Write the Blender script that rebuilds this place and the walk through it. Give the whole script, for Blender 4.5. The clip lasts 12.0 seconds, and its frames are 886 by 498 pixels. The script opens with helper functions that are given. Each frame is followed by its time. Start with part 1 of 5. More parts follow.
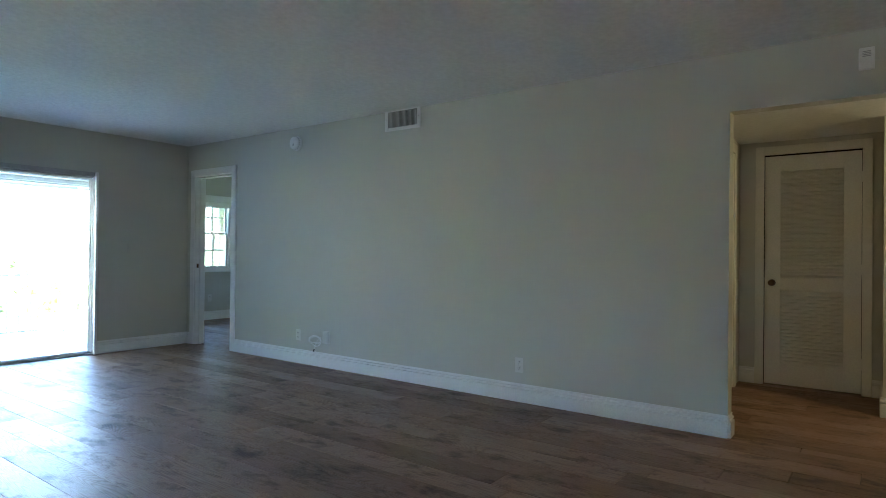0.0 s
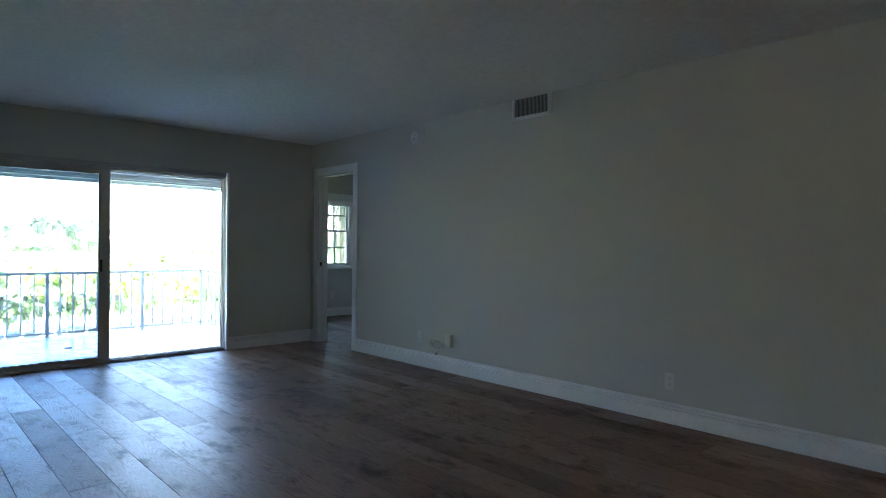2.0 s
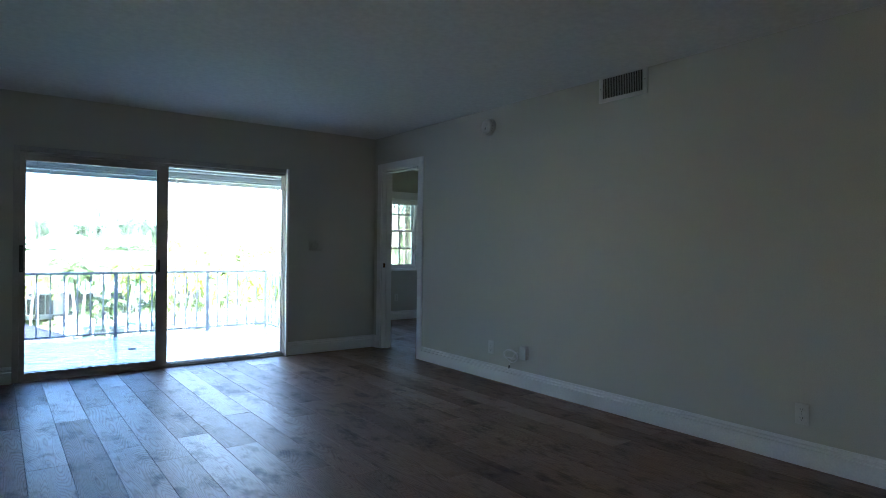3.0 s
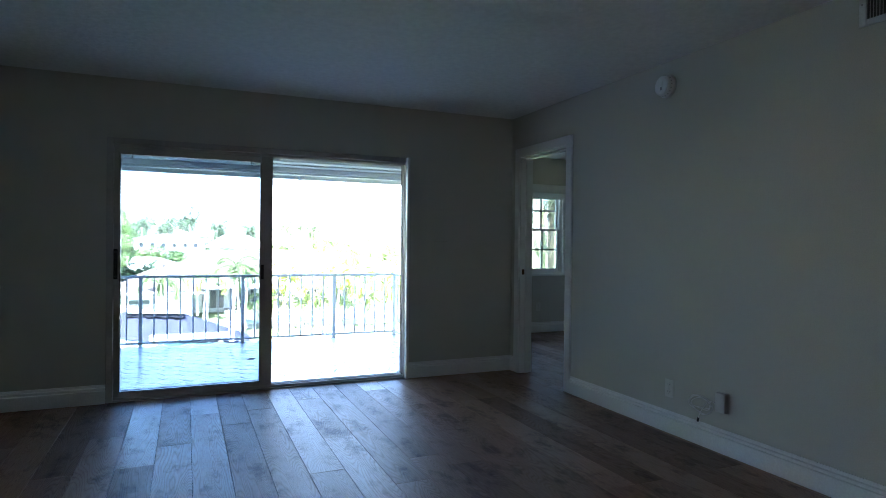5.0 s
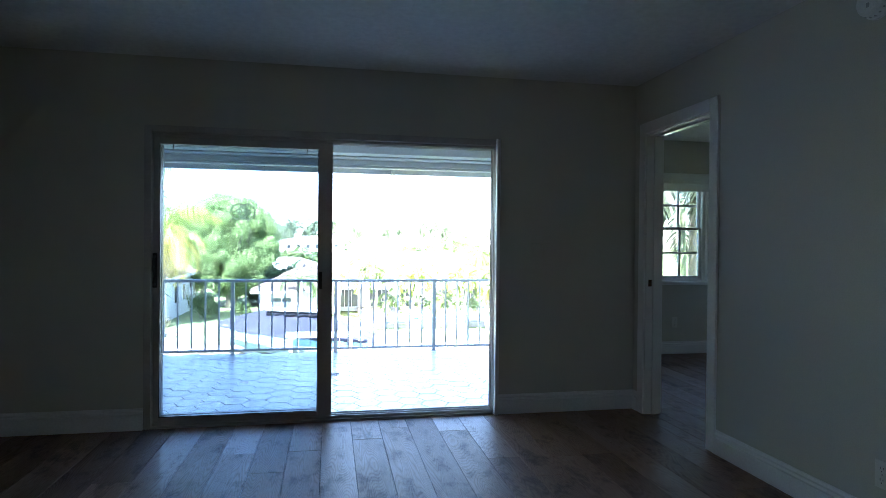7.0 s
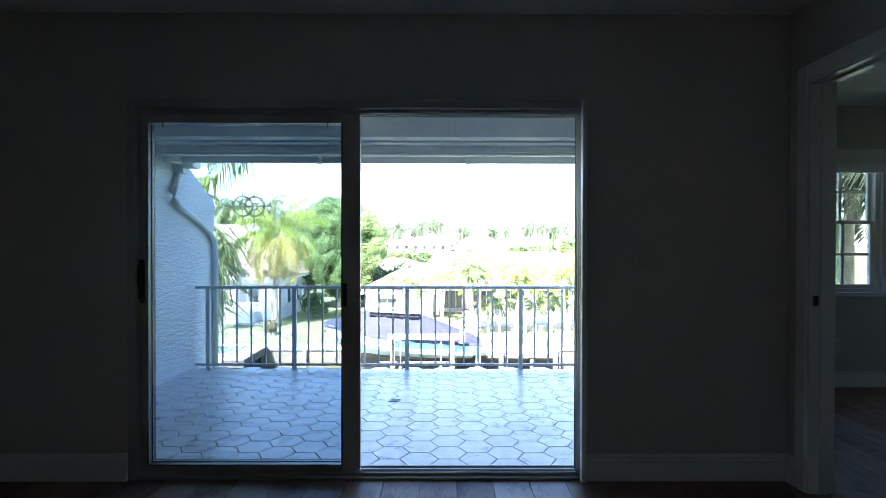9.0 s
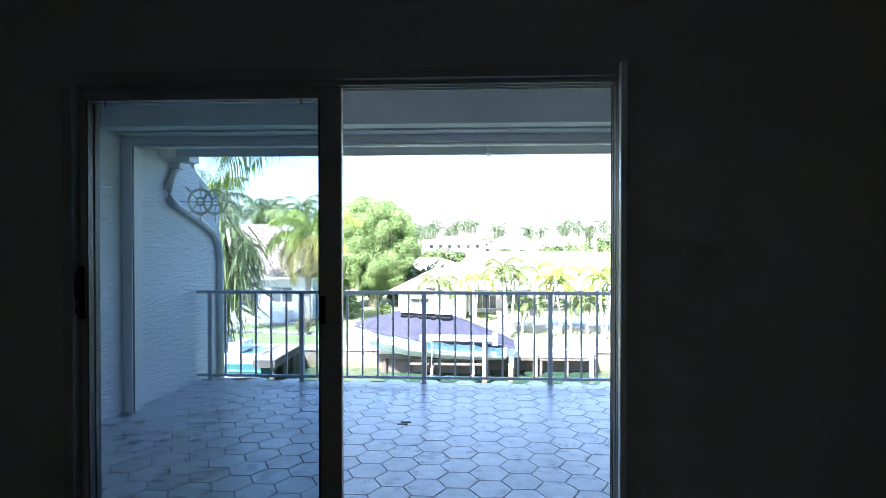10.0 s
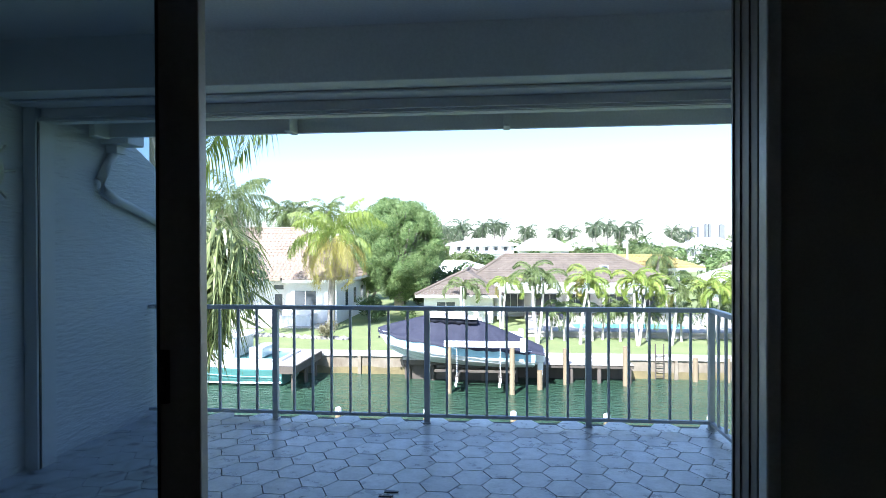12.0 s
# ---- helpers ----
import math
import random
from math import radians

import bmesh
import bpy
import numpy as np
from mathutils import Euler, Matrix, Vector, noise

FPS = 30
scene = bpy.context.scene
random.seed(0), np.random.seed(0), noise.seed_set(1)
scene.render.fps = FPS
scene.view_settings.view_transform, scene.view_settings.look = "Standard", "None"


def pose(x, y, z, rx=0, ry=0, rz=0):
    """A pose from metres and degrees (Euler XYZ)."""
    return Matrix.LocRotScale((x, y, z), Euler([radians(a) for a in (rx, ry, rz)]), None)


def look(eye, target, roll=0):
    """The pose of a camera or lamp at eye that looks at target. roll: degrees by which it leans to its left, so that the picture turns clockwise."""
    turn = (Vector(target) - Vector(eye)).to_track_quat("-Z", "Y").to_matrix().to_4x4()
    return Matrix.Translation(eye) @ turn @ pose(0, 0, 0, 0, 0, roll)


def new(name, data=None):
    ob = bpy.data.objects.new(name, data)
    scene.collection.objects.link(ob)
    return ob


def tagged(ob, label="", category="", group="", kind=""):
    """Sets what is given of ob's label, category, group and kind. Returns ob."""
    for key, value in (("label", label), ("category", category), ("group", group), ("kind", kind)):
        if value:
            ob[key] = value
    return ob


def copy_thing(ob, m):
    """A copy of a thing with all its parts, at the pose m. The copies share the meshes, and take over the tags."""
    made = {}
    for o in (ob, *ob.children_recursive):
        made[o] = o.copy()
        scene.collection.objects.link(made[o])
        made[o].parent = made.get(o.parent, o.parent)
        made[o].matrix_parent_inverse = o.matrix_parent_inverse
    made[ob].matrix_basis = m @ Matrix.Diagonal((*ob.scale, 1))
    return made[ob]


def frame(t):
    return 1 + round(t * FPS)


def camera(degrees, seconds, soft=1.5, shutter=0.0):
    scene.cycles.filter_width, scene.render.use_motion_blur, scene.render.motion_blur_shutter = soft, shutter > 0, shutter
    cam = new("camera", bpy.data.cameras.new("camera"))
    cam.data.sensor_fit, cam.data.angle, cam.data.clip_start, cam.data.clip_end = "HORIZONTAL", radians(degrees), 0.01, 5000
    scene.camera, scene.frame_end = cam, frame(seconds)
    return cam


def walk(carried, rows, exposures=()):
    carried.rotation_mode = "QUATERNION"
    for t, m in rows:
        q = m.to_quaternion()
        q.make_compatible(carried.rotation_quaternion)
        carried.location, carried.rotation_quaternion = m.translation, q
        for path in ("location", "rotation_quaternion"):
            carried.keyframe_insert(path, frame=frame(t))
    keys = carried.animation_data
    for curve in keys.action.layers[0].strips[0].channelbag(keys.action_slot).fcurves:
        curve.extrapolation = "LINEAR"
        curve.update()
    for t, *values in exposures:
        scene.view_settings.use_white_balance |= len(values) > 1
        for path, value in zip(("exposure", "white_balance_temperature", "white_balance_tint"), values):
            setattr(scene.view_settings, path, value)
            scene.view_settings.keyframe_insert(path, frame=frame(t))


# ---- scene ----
cam = camera(73.2, 12.0, 0.75)
PATH = [
    (0, (-4.138, -6.967, 1.159), (-2.522, -5.788, 1.171), 0.6),
    (0.5, (-4.162, -6.944, 1.165), (-2.587, -5.711, 1.173), 0.6),
    (1, (-4.15, -6.912, 1.172), (-2.631, -5.61, 1.177), 0.6),
    (1.5, (-4.078, -6.893, 1.185), (-2.635, -5.507, 1.182), 0.4),
    (2, (-3.927, -6.604, 1.193), (-2.558, -5.146, 1.185), 0.5),
    (2.5, (-3.718, -6.338, 1.181), (-2.438, -4.801, 1.178), 0.7),
    (3, (-3.598, -6.145, 1.189), (-2.397, -4.546, 1.182), 0.7),
    (5, (-2.935, -5.105, 1.222), (-2.142, -3.269, 1.206), 0.6),
    (5.5, (-2.713, -4.893, 1.23), (-2.052, -3.006, 1.213), 0.6),
    (6, (-2.552, -4.689, 1.232), (-2.005, -2.765, 1.215), 0.6),
    (6.5, (-2.42, -4.448, 1.236), (-1.965, -2.501, 1.219), 0.55),
    (7, (-2.28, -4.2, 1.238), (-1.909, -2.235, 1.221), 0.55),
    (9, (-1.845, -3.135, 1.247), (-1.833, -1.135, 1.229), 0.1),
    (9.5, (-1.75, -2.8, 1.257), (-1.809, -0.801, 1.237), -0.0),
    (10, (-1.696, -2.499, 1.264), (-1.801, -0.502, 1.243), 0.0),
    (10.5, (-1.651, -2.214, 1.253), (-1.792, -0.219, 1.237), -0.1),
    (11, (-1.618, -1.895, 1.27), (-1.787, 0.097, 1.25), -0.2),
    (11.5, (-1.601, -1.584, 1.267), (-1.79, 0.407, 1.251), -0.2),
    (12, (-1.597, -1.221, 1.266), (-1.797, 0.769, 1.252), -0.2),
]
walk(cam, [(t, look(eye, target, roll)) for t, eye, target, roll in PATH], [(0, 5.72, 5600, 13), (1.5, 4.9, 5700, 15), (3, 4.55, 5650, 16), (5.5, 4.2, 5600, 17), (7, 3.97, 5600, 17), (9, 3.18, 5650, 18), (10.5, 2.42, 5650, 18), (11, 2.15, 5600, 16), (11.5, 1.85, 5500, 16), (12, 1.5, 5450, 15)])

# ---- world, sun, lamps ----
SUN_AZ, SUN_EL = radians(-160), radians(42)   # bearing of the sun from +y, clockwise
world = bpy.data.worlds.new("sky")
scene.world = world
world.use_nodes = True
wn, wl = world.node_tree.nodes, world.node_tree.links
wn.clear()
sky = wn.new("ShaderNodeTexSky")
sky.sky_type, sky.sun_disc = "NISHITA", False
sky.sun_elevation, sky.sun_rotation = SUN_EL, SUN_AZ
sky.air_density, sky.dust_density, sky.ozone_density = 1.0, 0.5, 1.2
bg = wn.new("ShaderNodeBackground")
bg.inputs["Strength"].default_value = 0.105
wo = wn.new("ShaderNodeOutputWorld")
wl.new(sky.outputs[0], bg.inputs[0])
wl.new(bg.outputs[0], wo.inputs[0])

sun_data = bpy.data.lights.new("sun", "SUN")
sun_data.energy, sun_data.angle, sun_data.color = 5.0, radians(0.5), (1.0, 0.95, 0.87)
sun = new("sun", sun_data)
sd = Vector((math.sin(SUN_AZ) * math.cos(SUN_EL), math.cos(SUN_AZ) * math.cos(SUN_EL), math.sin(SUN_EL)))
sun.matrix_world = look(sd * 60, (0, 0, 0))

hall_lamp_data = bpy.data.lights.new("hall_lamp_light", "AREA")
hall_lamp_data.energy, hall_lamp_data.size, hall_lamp_data.color = 0.21, 0.24, (1.0, 0.79, 0.38)
hall_lamp = new("hall_lamp_light", hall_lamp_data)
hall_lamp.matrix_world = look((0.62, -8.2, 2.02), (1.95, -6.5, 0.95))

# ---- materials ----
def nodes_of(name):
    m = bpy.data.materials.new(name)
    m.use_nodes = True
    nt = m.node_tree
    return m, nt.nodes, nt.links, nt.nodes["Principled BSDF"]


def coords(n, l, kind="Object", scale=(1, 1, 1), shift_random=False):
    tc = n.new("ShaderNodeTexCoord")
    mp = n.new("ShaderNodeMapping")
    mp.inputs["Scale"].default_value = scale
    l.new(tc.outputs[kind], mp.inputs["Vector"])
    if shift_random:
        oi = n.new("ShaderNodeObjectInfo")
        mul = n.new("ShaderNodeVectorMath")
        mul.operation = "SCALE"
        mul.inputs[0].default_value = (37.0, 53.0, 11.0)
        l.new(oi.outputs["Random"], mul.inputs["Scale"])
        l.new(mul.outputs[0], mp.inputs["Location"])
    return mp.outputs["Vector"]


def noise_of(n, l, vec, scale, detail=4.0, rough=0.55):
    t = n.new("ShaderNodeTexNoise")
    t.inputs["Scale"].default_value, t.inputs["Detail"].default_value, t.inputs["Roughness"].default_value = scale, detail, rough
    l.new(vec, t.inputs["Vector"])
    return t.outputs["Fac"]


def ramp(n, l, fac, stops):
    r = n.new("ShaderNodeValToRGB")
    el = r.color_ramp.elements
    while len(el) < len(stops):
        el.new(0.5)
    for e, (p, c) in zip(el, stops):
        e.position, e.color = p, (*c, 1)
    l.new(fac, r.inputs["Fac"])
    return r.outputs["Color"]


def mixed(n, l, fac, a, b, mode="MIX"):
    m = n.new("ShaderNodeMix")
    m.data_type, m.blend_type = "RGBA", mode
    for sock, v in ((m.inputs["Factor"], fac), (m.inputs["A"], a), (m.inputs["B"], b)):
        if hasattr(v, "links"):
            l.new(v, sock)
        elif isinstance(v, tuple):
            sock.default_value = (*v, 1)
        else:
            sock.default_value = v
    return m.outputs["Result"]


def bump_of(n, l, p, fac, strength, dist):
    b = n.new("ShaderNodeBump")
    b.inputs["Strength"].default_value, b.inputs["Distance"].default_value = strength, dist
    l.new(fac, b.inputs["Height"])
    l.new(b.outputs["Normal"], p.inputs["Normal"])


def mat(name, c1, c2=None, rough=0.6, big=1.2, fine=40.0, bump=0.1, bump_dist=0.004, metal=0.0, rand=0.0, island=0.0, scale=(1, 1, 1), rough_var=0.1, spec=0.5):
    """A surface with stains at one scale and grain at another."""
    m, n, l, p = nodes_of(name)
    c2 = c2 or tuple(v * 0.85 for v in c1)
    v = coords(n, l, "Object", scale, rand > 0)
    a, b = noise_of(n, l, v, big, 3), noise_of(n, l, v, fine, 5)
    col = ramp(n, l, a, [(0.35, c1), (0.7, c2)])
    col = mixed(n, l, 0.25, col, ramp(n, l, b, [(0.3, tuple(x * 0.72 for x in c1)), (0.7, tuple(min(1, x * 1.15) for x in c1))]))
    if rand or island:
        src = n.new("ShaderNodeObjectInfo").outputs["Random"] if rand else n.new("ShaderNodeNewGeometry").outputs["Random Per Island"]
        k = rand or island
        col = mixed(n, l, 1.0, col, ramp(n, l, src, [(0, (1 - k,) * 3), (1, (1, 1, 1))]), "MULTIPLY")
    l.new(col, p.inputs["Base Color"])
    mr = n.new("ShaderNodeMapRange")
    mr.inputs["To Min"].default_value, mr.inputs["To Max"].default_value = max(0, rough - rough_var), min(1, rough + rough_var)
    l.new(a, mr.inputs["Value"])
    l.new(mr.outputs[0], p.inputs["Roughness"])
    p.inputs["Metallic"].default_value = metal
    p.inputs["Specular IOR Level"].default_value = spec
    if bump:
        bump_of(n, l, p, b, bump, bump_dist)
    return m


def wood_floor(name):
    m, n, l, p = nodes_of(name)
    v = coords(n, l, "Object", (1, 1, 1), True)
    mp = n.new("ShaderNodeMapping")
    mp.inputs["Scale"].default_value = (1.0, 0.09, 1.0)
    l.new(v, mp.inputs["Vector"])
    warp = noise_of(n, l, mp.outputs[0], 6.0, 3)
    field = noise_of(n, l, mp.outputs[0], 7.0, 1.2, 0.45)
    turns = n.new("ShaderNodeMath")
    turns.operation = "MULTIPLY"
    turns.inputs[1].default_value = 62.0
    l.new(field, turns.inputs[0])
    wave = n.new("ShaderNodeMath")
    wave.operation = "PINGPONG"
    wave.inputs[1].default_value = 0.5
    l.new(turns.outputs[0], wave.inputs[0])
    rings = n.new("ShaderNodeMath")
    rings.operation = "MULTIPLY"
    rings.inputs[1].default_value = 2.0
    l.new(wave.outputs[0], rings.inputs[0])
    pores = noise_of(n, l, mp.outputs[0], 160.0, 3)
    mk = n.new("ShaderNodeMapping")
    mk.inputs["Scale"].default_value = (1.0, 0.5, 1.0)
    l.new(v, mk.inputs["Vector"])
    knots = noise_of(n, l, mk.outputs[0], 7.0, 6, 0.68)
    oi = n.new("ShaderNodeObjectInfo").outputs["Random"]
    tone = ramp(n, l, oi, [(0.0, (0.19, 0.108, 0.070)), (0.25, (0.245, 0.143, 0.092)), (0.7, (0.295, 0.177, 0.114)), (1.0, (0.35, 0.215, 0.142))])
    grain = ramp(n, l, rings.outputs[0], [(0.0, (0.58, 0.56, 0.54)), (0.32, (1.0, 1.0, 1.0))])
    col = mixed(n, l, 0.5, tone, grain, "MULTIPLY")
    col = mixed(n, l, 0.45, col, ramp(n, l, pores, [(0.32, (0.55, 0.5, 0.47)), (0.55, (1, 1, 1))]), "MULTIPLY")
    col = mixed(n, l, 0.8, col, ramp(n, l, knots, [(0.32, (0.26, 0.23, 0.21)), (0.47, (1, 1, 1))]), "MULTIPLY")
    col = mixed(n, l, 0.3, col, ramp(n, l, warp, [(0.3, (0.7, 0.68, 0.66)), (0.7, (1.1, 1.08, 1.05))]), "MULTIPLY")
    l.new(col, p.inputs["Base Color"])
    rg = n.new("ShaderNodeMapRange")
    rg.inputs["To Min"].default_value, rg.inputs["To Max"].default_value = 0.62, 0.26
    rsum = n.new("ShaderNodeMath")
    rsum.operation = "MULTIPLY_ADD"
    rsum.inputs[1].default_value = 0.36
    l.new(oi, rsum.inputs[0])
    rw = n.new("ShaderNodeMath")
    rw.operation = "MULTIPLY"
    rw.inputs[1].default_value = 0.45
    l.new(rings.outputs[0], rw.inputs[0])
    l.new(rw.outputs[0], rsum.inputs[2])
    worn = n.new("ShaderNodeMath")
    worn.operation = "MULTIPLY_ADD"
    worn.inputs[1].default_value = 1.3
    l.new(knots, worn.inputs[0])
    l.new(rsum.outputs[0], worn.inputs[2])
    shift = n.new("ShaderNodeMath")
    shift.operation = "SUBTRACT"
    shift.inputs[1].default_value = 0.62
    l.new(worn.outputs[0], shift.inputs[0])
    l.new(shift.outputs[0], rg.inputs["Value"])
    l.new(rg.outputs[0], p.inputs["Roughness"])
    p.inputs["Specular IOR Level"].default_value = 0.36
    bump_of(n, l, p, pores, 0.4, 0.0009)
    return m


def glass(name, tint):
    m, n, l, p = nodes_of(name)
    out = n["Material Output"]
    tr, gl, mx, lw = n.new("ShaderNodeBsdfTransparent"), n.new("ShaderNodeBsdfGlossy"), n.new("ShaderNodeMixShader"), n.new("ShaderNodeLayerWeight")
    tr.inputs["Color"].default_value = (*tint, 1)
    gl.inputs["Roughness"].default_value = 0.02
    lw.inputs["Blend"].default_value = 0.5
    pw = n.new("ShaderNodeMath")
    pw.operation = "POWER"
    pw.inputs[1].default_value = 4.0
    ad = n.new("ShaderNodeMath")
    ad.operation = "MULTIPLY_ADD"
    ad.inputs[1].default_value, ad.inputs[2].default_value = 0.8, 0.03
    l.new(lw.outputs["Facing"], pw.inputs[0])
    l.new(pw.outputs[0], ad.inputs[0])
    l.new(ad.outputs[0], mx.inputs[0])
    l.new(tr.outputs[0], mx.inputs[1])
    l.new(gl.outputs[0], mx.inputs[2])
    l.new(mx.outputs[0], out.inputs["Surface"])
    return m


def hex_tile_mat(name):
    m, n, l, p = nodes_of(name)
    v = coords(n, l, "Object", (1, 1, 1), True)
    a, b, c = noise_of(n, l, v, 7.0, 5, 0.65), noise_of(n, l, v, 60.0, 4), noise_of(n, l, v, 2.0, 2)
    oi = n.new("ShaderNodeObjectInfo").outputs["Random"]
    col = ramp(n, l, oi, [(0, (0.50, 0.505, 0.505)), (1, (0.64, 0.645, 0.645))])
    col = mixed(n, l, 0.65, col, ramp(n, l, a, [(0.38, (0.46, 0.46, 0.45)), (0.60, (1.0, 1.0, 1.0))]), "MULTIPLY")
    col = mixed(n, l, 0.35, col, ramp(n, l, b, [(0.35, (0.7, 0.7, 0.7)), (0.6, (1.05, 1.05, 1.05))]), "MULTIPLY")
    l.new(col, p.inputs["Base Color"])
    rg = n.new("ShaderNodeMapRange")
    rg.inputs["To Min"].default_value, rg.inputs["To Max"].default_value = 0.14, 0.48
    l.new(a, rg.inputs["Value"])
    l.new(rg.outputs[0], p.inputs["Roughness"])
    bump_of(n, l, p, b, 0.12, 0.002)
    return m


def water_mat(name):
    m, n, l, p = nodes_of(name)
    v = coords(n, l, "Object", (1, 2.2, 1))
    a, b = noise_of(n, l, v, 1.6, 4, 0.6), noise_of(n, l, v, 0.08, 3)
    col = ramp(n, l, b, [(0.3, (0.034, 0.074, 0.043)), (0.7, (0.058, 0.112, 0.068))])
    l.new(col, p.inputs["Base Color"])
    p.inputs["Roughness"].default_value = 0.08
    p.inputs["IOR"].default_value = 1.33
    bump_of(n, l, p, a, 1.0, 0.2)
    return m


def leaf_mat(name, c1, c2, rough=0.45):
    m, n, l, p = nodes_of(name)
    isl = n.new("ShaderNodeNewGeometry").outputs["Random Per Island"]
    v = coords(n, l, "Object")
    col = ramp(n, l, isl, [(0, c1), (1, c2)])
    col = mixed(n, l, 0.35, col, ramp(n, l, noise_of(n, l, v, 0.9, 3), [(0.3, c1), (0.7, c2)]))
    l.new(col, p.inputs["Base Color"])
    p.inputs["Roughness"].default_value = rough
    p.inputs["Specular IOR Level"].default_value = 0.35
    tl = n.new("ShaderNodeBsdfTranslucent")
    l.new(col, tl.inputs["Color"])
    mx = n.new("ShaderNodeMixShader")
    mx.inputs[0].default_value = 0.3
    l.new(p.outputs[0], mx.inputs[1])
    l.new(tl.outputs[0], mx.inputs[2])
    l.new(mx.outputs[0], n["Material Output"].inputs["Surface"])
    return m


WALL = mat("wall_paint", (0.60, 0.59, 0.525), (0.575, 0.565, 0.50), 0.75, 0.5, 150, 0.12, 0.0015)
CEIL = mat("ceiling_texture", (0.84, 0.84, 0.83), (0.81, 0.81, 0.80), 0.85, 0.6, 26, 0.7, 0.010)
GLOSS = mat("gloss_trim_paint", (0.86, 0.86, 0.85), (0.84, 0.84, 0.83), 0.13, 1.0, 90, 0.02, 0.0005, rough_var=0.03)
TRIM = mat("trim_paint", (0.87, 0.87, 0.865), (0.85, 0.85, 0.845), 0.35, 1.0, 90, 0.05, 0.001)
DOORP = mat("door_paint", (0.78, 0.76, 0.68), (0.74, 0.71, 0.62), 0.4, 1.0, 80, 0.06, 0.001)
ALU = mat("aluminium", (0.52, 0.50, 0.48), (0.42, 0.40, 0.385), 0.45, 3.0, 60, 0.08, 0.001, metal=0.35)
DALU = mat("darker_aluminium", (0.22, 0.205, 0.195), (0.15, 0.14, 0.135), 0.5, 3.0, 60, 0.1, 0.001, metal=0.35)
BLACK = mat("black_plastic", (0.02, 0.02, 0.022), (0.03, 0.03, 0.03), 0.4, 4, 80, 0.05, 0.001)
COVER = mat("wall_toned_plastic", (0.73, 0.725, 0.68), (0.70, 0.695, 0.65), 0.4, 6, 120, 0.03, 0.0005)
PLASTIC = mat("white_plastic", (0.84, 0.835, 0.82), (0.80, 0.795, 0.78), 0.35, 6, 120, 0.03, 0.0005)
BRONZE = mat("bronze_metal", (0.16, 0.10, 0.06), (0.09, 0.06, 0.04), 0.32, 8, 90, 0.05, 0.001, metal=0.9)
WOODF = wood_floor("oak_planks")
UNDER = mat("underlay_and_closet_shade", (0.02, 0.015, 0.012), None, 0.9, 2, 20, 0)
STUCCO = mat("white_stucco", (0.70, 0.71, 0.72), (0.60, 0.62, 0.64), 0.85, 0.9, 22, 1.0, 0.022, scale=(1, 0.4, 1.9))
SOFFIT = mat("painted_soffit", (0.66, 0.67, 0.67), (0.56, 0.57, 0.58), 0.6, 1.3, 60, 0.15, 0.002)
RAILM = mat("rail_paint", (0.50, 0.52, 0.54), (0.42, 0.44, 0.46), 0.4, 3, 70, 0.1, 0.001)
HEXM = hex_tile_mat("hex_tile")
GROUT = mat("tile_grout", (0.085, 0.083, 0.08), (0.05, 0.05, 0.05), 0.9, 4, 60, 0.3, 0.003)
GLASS_T = glass("tinted_glass", (0.81, 0.85, 0.88))
GLASS_C = glass("clear_glass", (0.70, 0.73, 0.73))
DECAL = leaf_mat("frosted_decal", (0.62, 0.64, 0.44), (0.68, 0.70, 0.52), 0.6)
dn, dl = DECAL.node_tree.nodes, DECAL.node_tree.links
dmix, dtr = dn.new("ShaderNodeMixShader"), dn.new("ShaderNodeBsdfTransparent")
dmix.inputs[0].default_value = 0.45
dtl = dn.new("ShaderNodeBsdfTranslucent")
dtl.inputs["Color"].default_value = (0.70, 0.72, 0.58, 1)
dl.new(dtl.outputs[0], dmix.inputs[1])
dl.new(dtr.outputs[0], dmix.inputs[2])
dl.new(dmix.outputs[0], dn["Material Output"].inputs["Surface"])
WATER = water_mat("canal_water")

# ---- helpers for building ----
def box(bm, x0, y0, z0, x1, y1, z1, bevel=0.0):
    m = Matrix.Translation(((x0 + x1) / 2, (y0 + y1) / 2, (z0 + z1) / 2)) @ Matrix.Diagonal((abs(x1 - x0), abs(y1 - y0), abs(z1 - z0), 1))
    r = bmesh.ops.create_cube(bm, size=1.0, matrix=m)
    if bevel:
        edges = list({e for v in r["verts"] for e in v.link_edges})
        bmesh.ops.bevel(bm, geom=edges, offset=bevel, segments=2, affect="EDGES", profile=0.5)
    return bm


def boxes(*items, bevel=0.0):
    bm = bmesh.new()
    for it in items:
        box(bm, *it, bevel=bevel)
    return bm


def tube(bm, a, b, r0, r1=None, seg=10, caps=True):
    a, b = Vector(a), Vector(b)
    d = b - a
    q = d.to_track_quat("Z", "Y").to_matrix().to_4x4()
    bmesh.ops.create_cone(bm, cap_ends=caps, segments=seg, radius1=r0, radius2=r0 if r1 is None else r1, depth=d.length,
                          matrix=Matrix.Translation((a + b) / 2) @ q)
    return bm


def extrude_profile(bm, prof, a, b, up=(0, 0, 1), side=None):
    """A profile of (out, up) pairs run along a to b; out points to the left of a->b unless side is given."""
    a, b = Vector(a), Vector(b)
    d = (b - a).normalized()
    upv = Vector(up)
    s = Vector(side) if side else upv.cross(d)
    ra = [bm.verts.new(a + s * o + upv * u) for o, u in prof]
    rb = [bm.verts.new(b + s * o + upv * u) for o, u in prof]
    k = len(prof)
    for i in range(k):
        bm.faces.new((ra[i], ra[(i + 1) % k], rb[(i + 1) % k], rb[i]))
    bm.faces.new(ra[::-1])
    bm.faces.new(rb)
    return bm


